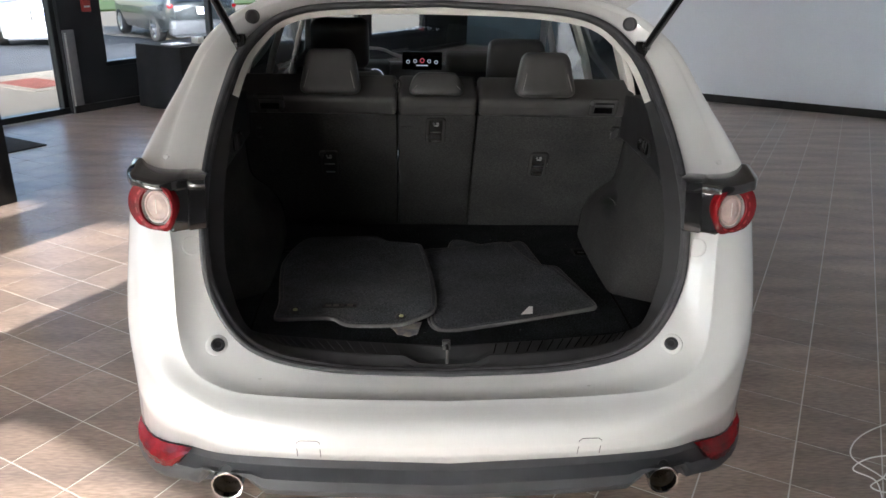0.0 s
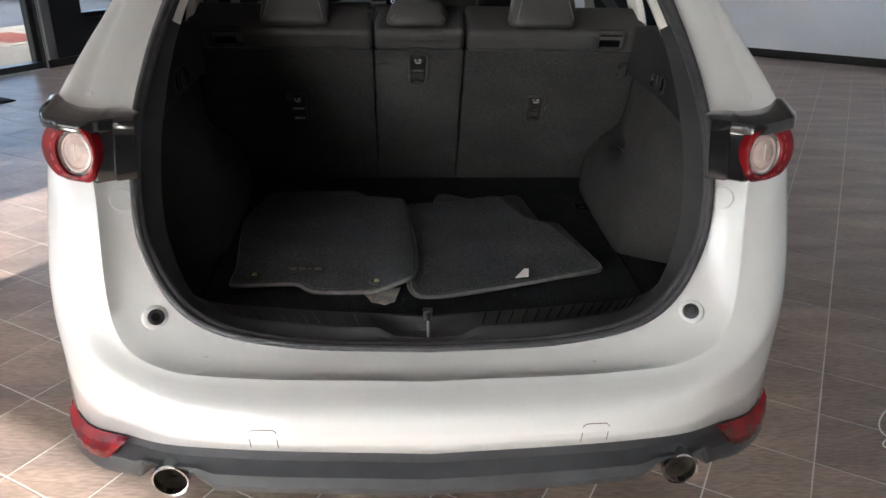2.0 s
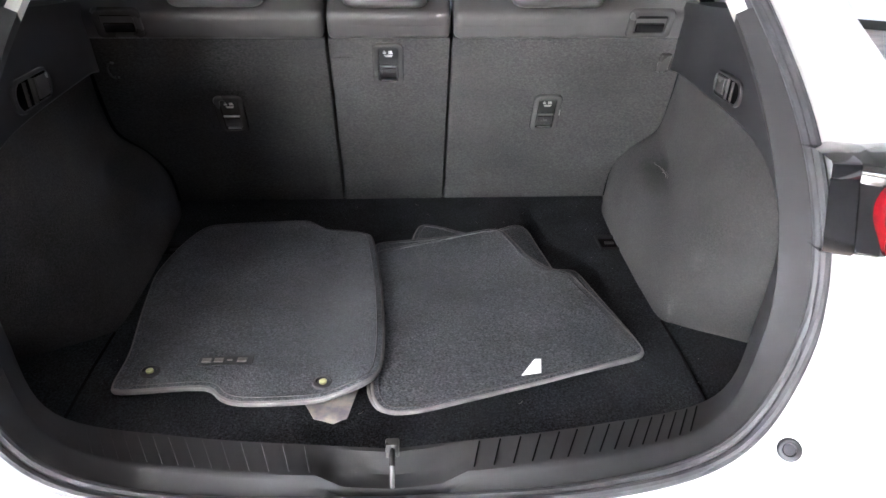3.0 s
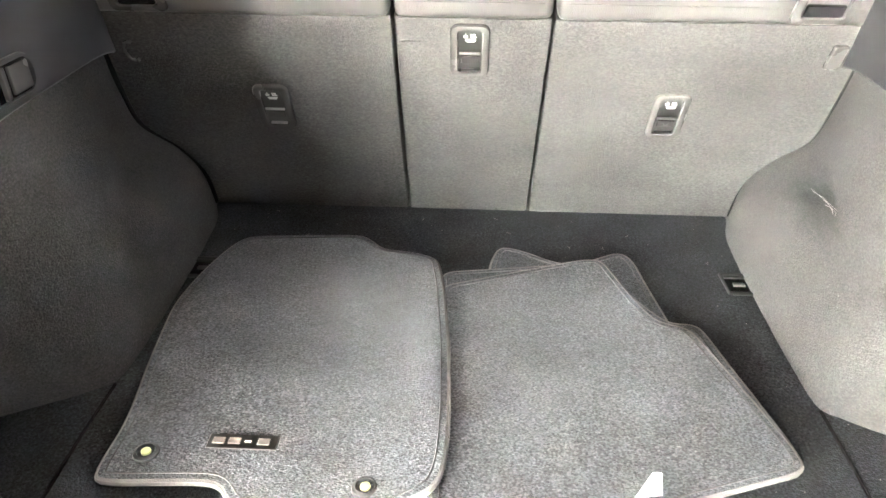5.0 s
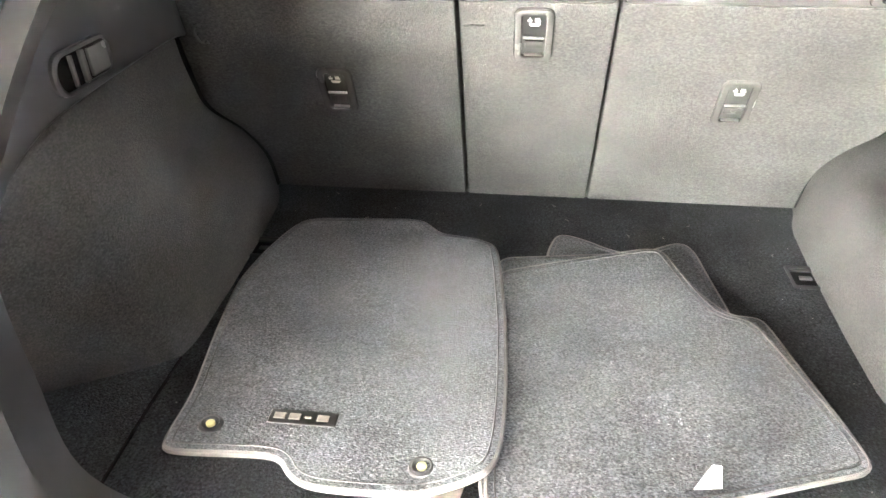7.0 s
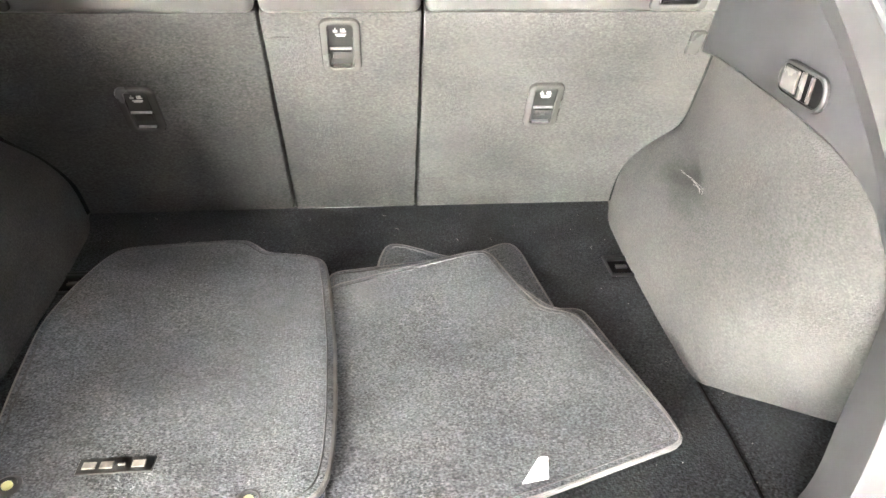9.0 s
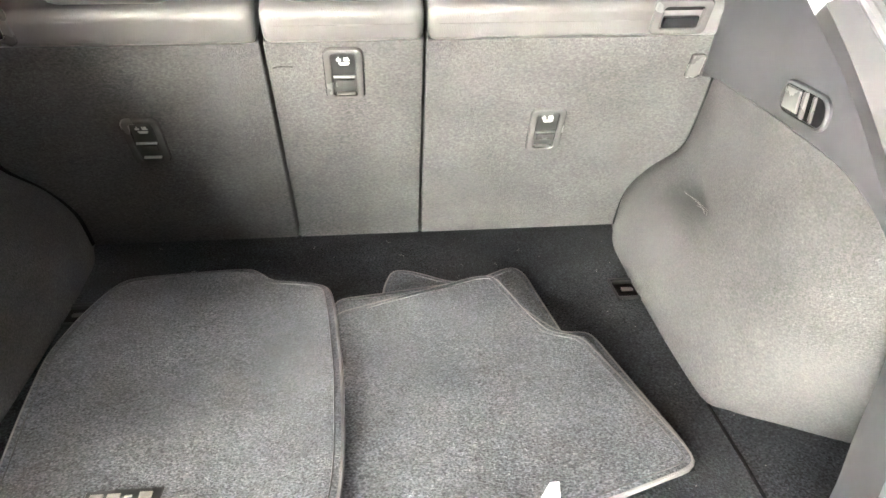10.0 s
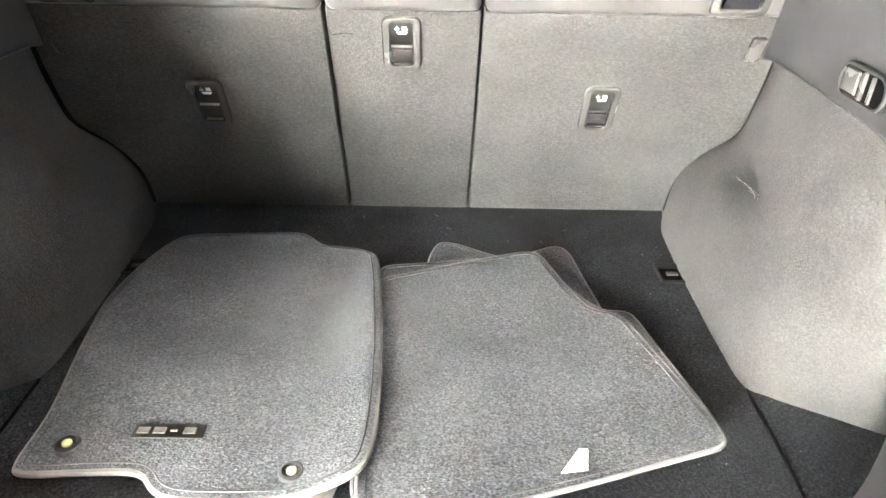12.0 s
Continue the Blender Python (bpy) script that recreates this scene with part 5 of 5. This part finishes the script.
def mat_mesh(outline, thick, z_of, radius):
    """A carpet mat cut to an outline, with a fine inner grid so that it can follow what it lies on."""
    pts = filleted(outline, radius)
    cx, cy = sum(p.x for p in pts) / len(pts), sum(p.y for p in pts) / len(pts)
    bm = bmesh.new()
    rings = []
    for s in (1.0, 0.985, 0.9, 0.75, 0.55, 0.35, 0.15):
        rings.append([bm.verts.new((cx + (p.x - cx) * s, cy + (p.y - cy) * s, 0)) for p in pts])
    c = bm.verts.new((cx, cy, 0))
    n = len(pts)
    for a, b in zip(rings, rings[1:]):
        for i in range(n):
            bm.faces.new((a[i], a[(i + 1) % n], b[(i + 1) % n], b[i]))
    for i in range(n):
        bm.faces.new((rings[-1][i], rings[-1][(i + 1) % n], c))
    for v in bm.verts:
        v.co.z = z_of(v.co.x, v.co.y)
    rim_pts = [Vector((p.x, p.y, z_of(p.x, p.y) + thick * 0.55)) for p in pts]
    bmesh.ops.recalc_face_normals(bm, faces=bm.faces)
    if bm.faces[0].normal.z < 0:
        bmesh.ops.reverse_faces(bm, faces=bm.faces[:])
    top = bmesh.ops.extrude_face_region(bm, geom=bm.faces[:])
    for v in top["geom"]:
        if isinstance(v, bmesh.types.BMVert):
            v.co.z += thick
    return bm, rim_pts


def floor_mat(outline, z_of, label, thick=0.009, binding_r=0.0046, radius=0.03):
    bm, rim_pts = mat_mesh(outline, thick, z_of, radius)
    thing = part("floor_mat", bm, "mat_carpet")
    tagged(thing, label, "floor mat", "carpet mats in the boot")
    cx, cy = sum(p.x for p in rim_pts) / len(rim_pts), sum(p.y for p in rim_pts) / len(rim_pts)
    inset = []
    for k, p in enumerate(rim_pts):
        d = (rim_pts[(k + 1) % len(rim_pts)] - rim_pts[k - 1]).normalized()
        nrm = Vector((-d.y, d.x, 0))
        if nrm.dot(Vector((cx - p.x, cy - p.y, 0))) < 0:
            nrm = -nrm
        inset.append(p + 0.0105 * nrm + Vector((0, 0, thick * 0.45 + 0.0002)))
    part("stitch_groove", tube(bmesh.new(), inset, 0.0013, 6, True), "trim", thing)
    part("edge_binding", tube(bmesh.new(), rim_pts, binding_r, 8, True), "binding", thing, "stitched grey edge binding")
    return thing


TOP = [(-0.036, 0.19), (-0.012, 0.145), (0.05, 0.150), (0.28, 0.226), (0.505, 0.305), (0.503, 0.345), (0.461, 0.509), (0.420, 0.655), (0.364, 0.668),
       (0.335, 0.735), (0.290, 0.890), (0.256, 0.892), (0.203, 0.870), (0.07, 0.818), (-0.049, 0.770), (-0.046, 0.5)]
MIDDLE = [(-0.045, 0.21), (-0.022, 0.162), (0.05, 0.165), (0.28, 0.238), (0.512, 0.314), (0.508, 0.365), (0.473, 0.544), (0.452, 0.655), (0.440, 0.682), (0.39, 0.682),
          (0.345, 0.75), (0.292, 0.875), (0.205, 0.888), (0.08, 0.866), (-0.050, 0.842), (-0.052, 0.5)]
BOTTOM = [(0.03, 0.24), (0.042, 0.70), (0.054, 0.905), (0.074, 0.974), (0.115, 0.964), (0.197, 0.909), (0.245, 0.905), (0.290, 0.934), (0.345, 0.967), (0.366, 0.930),
          (0.378, 0.82), (0.394, 0.700), (0.40, 0.55), (0.40, 0.33), (0.22, 0.26)]

# three mats in a pile, and the driver's mat beside them
floor_mat(BOTTOM, lambda x, y: 0.7405 + 0.004 * max(0, y - 0.85), "dark grey carpet mat at the bottom of the pile")
floor_mat(MIDDLE, lambda x, y: 0.7500 + 0.003 * noise.noise(Vector((x * 4, y * 4, 1))), "dark grey carpet mat in the middle of the pile")
top_mat = floor_mat(TOP, lambda x, y: 0.7605 + 0.004 * noise.noise(Vector((x * 3, y * 3, 5))), "dark grey heathered carpet mat on top of the pile")
bm = bmesh.new()
tri = [(0.246, 0.238), (0.284, 0.243), (0.289, 0.276), (0.276, 0.276)]
vs = [bm.verts.new((x, y, 0.7720 + 0.012 * (y - 0.234) / 0.05)) for x, y in tri]
f = bm.faces.new(vs)
ex = bmesh.ops.extrude_face_region(bm, geom=[f])
for v in ex["geom"]:
    if isinstance(v, bmesh.types.BMVert):
        v.co.z += 0.0012
part("paper_label", bm, "white_plastic", top_mat, "folded white paper label")

DRIVER = [(-0.49, 0.978), (-0.36, 0.992), (-0.250, 0.999), (-0.222, 0.975), (-0.190, 0.933), (-0.14, 0.927), (-0.095, 0.915), (-0.068, 0.885), (-0.050, 0.776),
          (-0.030, 0.57), (-0.022, 0.393), (-0.023, 0.29), (-0.034, 0.235), (-0.075, 0.209), (-0.18, 0.198), (-0.285, 0.198), (-0.318, 0.214), (-0.336, 0.240),
          (-0.360, 0.250), (-0.44, 0.246), (-0.515, 0.243), (-0.530, 0.256), (-0.527, 0.36), (-0.553, 0.526), (-0.573, 0.696), (-0.558, 0.822), (-0.534, 0.919), (-0.514, 0.962)]


def smooth01(t):
    t = max(0.0, min(1.0, t))
    return t * t * (3 - 2 * t)


def driver_z(x, y):
    bulge = 0.011 * math.exp(-((x + 0.25) / 0.26) ** 4 - ((y - 0.35) / 0.25) ** 2)
    return 0.7425 + 0.6 * bulge + 0.024 * smooth01((x + 0.15) / 0.11) * smooth01((0.93 - y) / 0.1) + 0.002 * noise.noise(Vector((x * 4, y * 4, 2)))


driver = floor_mat(DRIVER, driver_z, "dark grey carpet driver's mat with two cream fixing clips", 0.014, 0.0062, 0.045)
for x, y in ((-0.470, 0.296), (-0.132, 0.243)):
    z = driver_z(x, y) + 0.014
    c = part("clip_dish", lathe(bmesh.new(), [(0.0205, -0.002), (0.019, 0.003), (0.014, 0.005), (0.012, 0.001), (0.0, 0.001)], Matrix.Translation((x, y, z)), 28), "trim", driver, "round plastic fixing eyelet")
    part("clip_button", lathe(bmesh.new(), [(0.0075, 0.0), (0.007, 0.004), (0.0045, 0.0055), (0.0, 0.0055)], Matrix.Translation((x, y, z + 0.001)), 18), "yellow_clip", c, "cream plastic clip")
# the stitched badge, as plain bars
bd = part("badge", B((-0.330, 0.322, driver_z(-0.33, 0.322) + 0.0145), (0.108, 0.030, 0.0025), 0.001, None, 1), "pocket", driver, "small dark badge with metallic bars")
for bx, bw in ((-0.367, 0.018), (-0.343, 0.018), (-0.322, 0.010), (-0.298, 0.018)):
    part("badge_bar", B((bx, 0.322, driver_z(-0.33, 0.322) + 0.0165), (bw, 0.013 if bw > 0.012 else 0.004, 0.002), 0.0005, None, 1), "brass", bd)

# crumpled leaflet half under the driver's mat
bm = bmesh.new()
rows = []
for i in range(9):
    row = []
    for j in range(9):
        x = -0.125 + (-0.062 + 0.12 * i / 8) * (0.5 + 0.5 * j / 8) + 0.012 * (1 - j / 8)
        y = 0.150 + 0.09 * j / 8 + 0.025 * abs(i - 5) / 8
        row.append(Vector((x, y, 0.7415 + 0.006 * (0.5 + noise.noise(Vector((x * 40, y * 40, 3)))) * (1 - j / 9))))
    rows.append(row)
grid(bm, rows)
tagged(part("crumpled_leaflet", solid(bm, 0.0012), "paper"), "crumpled printed leaflet sticking out under the driver's mat", "paper")

# lint on the carpets
rng = random.Random(4)
bm = bmesh.new()
for k in range(170):
    x, y = rng.uniform(-0.58, 0.64), rng.uniform(0.15, 1.15)
    if rng.random() < 0.8 and -0.55 < x < 0.5 and y < 0.9:
        continue
    on_mat = -0.55 < x < 0.5 and 0.25 < y < 0.85
    z = (0.7675 if x > -0.02 else 0.757) if on_mat else 0.7405
    if rng.random() < 0.25:
        a = rng.uniform(0, 6.3)
        tube(bm, [(x + 0.006 * math.cos(a + 0.5 * q) * q, y + 0.006 * math.sin(a + 0.5 * q) * q, z) for q in range(3)], 0.0004, 4)
    else:
        bmesh.ops.create_icosphere(bm, subdivisions=1, radius=rng.uniform(0.0003, 0.0011), matrix=Matrix.Translation((x, y, z)))
lint = tagged(part("lint", bm, "lint"), "white lint and crumbs scattered on the carpet", "lint", "", "stuff")

# ---- loose things in the showroom ----
table = empty("table", ROOM @ Matrix.Translation((-6.65, 5.75, 0)), "folding table hidden under a cloth", "table")
part("tabletop", B((0, 0, 0.765), (0.74, 1.66, 0.03), 0.008), "white_plastic", table)
for sx in (1, -1):
    for sy in (1, -1):
        part("leg", cyl(bmesh.new(), (sx * 0.28, sy * 0.7, 0.0), (sx * 0.28, sy * 0.7, 0.75), 0.014, seg=12), "steel", table)
bm = bmesh.new()
rows = []
per = []
for k in range(160):
    a = 2 * math.pi * k / 160
    c, s = math.cos(a), math.sin(a)
    q = max(abs(c) / 0.385, abs(s) / 0.845)
    per.append((c / q, s / q))
for z, o in ((0.782, -0.02), (0.787, -0.005), (0.780, 0.004), (0.60, 0.012), (0.30, 0.022), (0.012, 0.03)):
    row = []
    for k, (x, y) in enumerate(per):
        wv = o + (0.016 * math.sin(k * 0.55) + 0.01 * math.sin(k * 0.23 + 1)) * max(0, (0.74 - z)) / 0.74
        ln = math.hypot(x, y)
        row.append(Vector((x + wv * x / ln, y + wv * y / ln, z)))
    rows.append(row)
vs = grid(bm, rows, True)
bm.faces.new(vs[0])
tc = part("tablecloth", bm, "cloth", m=ROOM @ Matrix.Translation((-6.65, 5.75, 0)))
tagged(tc, "black floor-length cloth draped over the table", "tablecloth")
for k, (u, v, s, h, mm, lab) in enumerate(((-6.55, 5.12, (0.22, 0.28), 0.012, "white_plastic", "stack of white papers on the table"), (-6.48, 5.42, (0.10, 0.12), 0.075, "white_plastic", "small white box on the table"),
                                           (-6.45, 5.62, (0.09, 0.09), 0.07, "aluminium", "small silver dispenser on the table"), (-6.60, 6.0, (0.30, 0.42), 0.03, "white_plastic", "white papers spread on the table"))):
    tagged(part("paper_stack" if h < 0.03 else "small_box", B((0, 0, h / 2), (*s, h), 0.003), mm, m=ROOM @ Matrix.Translation((u, v, 0.7895)) @ Matrix.Rotation(0.2 * k, 4, "Z")), lab, "paper" if h < 0.03 else "box")

# silver corner guard, alarm box, door mat
cg = part("corner_guard", B((UL + 0.012, 4.185, 0.49), (0.02, 0.15, 0.97), 0.003, ROOM), "guard_grey")
tagged(cg, "dark grey guard plate with a perforated pale edge", "guard")
bm = bmesh.new()
for k in range(48):
    box(bm, (UL + 0.024, 4.135, 0.02 + 0.0195 * k), (0.004, 0.022, 0.012), 0, ROOM)
part("perforated_strip", bm, "bar_white", cg)
al = part("alarm_box", B((UL + 0.022, 4.47, 1.25), (0.04, 0.11, 0.16), 0.006, ROOM), "red_box")
tagged(al, "red wall-mounted alarm box on the dark pier", "alarm box")
part("alarm_bar", B((UL + 0.044, 4.47, 1.23), (0.004, 0.08, 0.02), 0, ROOM), "bar_white", al)
dm = part("door_mat", B((-6.75, 2.48, 0.006), (1.30, 0.85, 0.012), 0.004, ROOM), "rubber_mat")
tagged(dm, "black rubber door mat on the tiles", "door mat")

# white cable on the tiles
loops = [(2.35, 0.95, 0.004), (1.95, 0.80, 0.004), (1.76, 0.70, 0.004), (1.66, 0.58, 0.004), (1.70, 0.47, 0.004), (1.72, 0.40, 0.004), (1.66, 0.36, 0.009), (1.63, 0.40, 0.004),
         (1.70, 0.44, 0.009), (1.78, 0.50, 0.004), (1.90, 0.52, 0.004), (1.86, 0.58, 0.004), (1.72, 0.56, 0.009), (1.62, 0.50, 0.004), (1.66, 0.42, 0.012), (1.62, 0.30, 0.004), (1.60, 0.20, 0.004), (1.70, 0.14, 0.004), (1.80, 0.30, 0.004), (1.75, 0.44, 0.012), (1.82, 0.47, 0.006)]
cable = part("white_cable", tube(bmesh.new(), spline([(x + 0.005, y - 0.065, z) for x, y, z in loops], 240), 0.0028, 8), "white_plastic")
tagged(cable, "loosely coiled white charging cable lying on the tiles", "cable")
part("plug", B((1.845, 0.335, 0.014), (0.05, 0.075, 0.028), 0.008), "white_plastic", cable, "white plug block")

# ---- floor tiles, laid in running bond ----
TW, TL, JOINT = 0.311, 0.311, 0.0048


def tile_mesh(w, l, h=0.006, ch=0.0015):
    bm = bmesh.new()
    box(bm, (0, 0, -h / 2), (w, l, h))
    bm.faces.ensure_lookup_table()
    topf = [f for f in bm.faces if f.normal.z > 0.5]
    bmesh.ops.bevel(bm, geom=list(topf[0].edges), offset=ch, segments=1, affect="EDGES")
    me = bpy.data.meshes.new("tile")
    bm.to_mesh(me)
    bm.free()
    me.materials.append(M["tile"])
    return me


tile_me = tile_mesh(TW - JOINT, TL - JOINT)
near, far = [], []
# two fields of tiles meet in a cut row under the car
for u_start, u_end, step, v_off in ((-1.971, UL, -1, -0.055), (-1.971, 0.2, 1, -0.055), (0.96, 0.25, -1, 0.062), (0.96, UR, 1, 0.062)):
    i = 0
    while True:
        ua = u_start + step * i * TW
        u = ua + step * TW / 2
        i += 1
        if (u + step * TW / 2 - u_end) * step > 0.02:
            break
        for j in range(-20, 48):
            v = v_off + (j + 0.5) * TL
            if v - TL / 2 < VB or v + TL / 2 > 14.8:
                continue
            p = U * u + V * v
            d = math.hypot(p.x, p.y - 0.6)
            (near if d < 5.6 else far).append((d, u, v))
near.sort()
far += near[300:]
for d, u, v in near[:300]:
    t = new("tile", tile_me)
    t.parent = floor
    t.matrix_local = ROOM @ Matrix.Translation((u, v, 0.0))
bm = bmesh.new()
for j in range(-20, 48):  # the cut row
    v = -0.055 + (j + 0.5) * TL
    if VB < v - TL / 2 and v + TL / 2 < 14.8:
        box(bm, (0.272, v, -0.003), (0.132 - JOINT, TL - JOINT, 0.006), 0, ROOM)
for d, u, v in far:
    box(bm, (u, v, -0.003), (TW - JOINT, TL - JOINT, 0.006), 0, ROOM)
ft = part("far_tiles", bm, "tile", floor, smooth=0)
tagged(ft, kind="stuff")
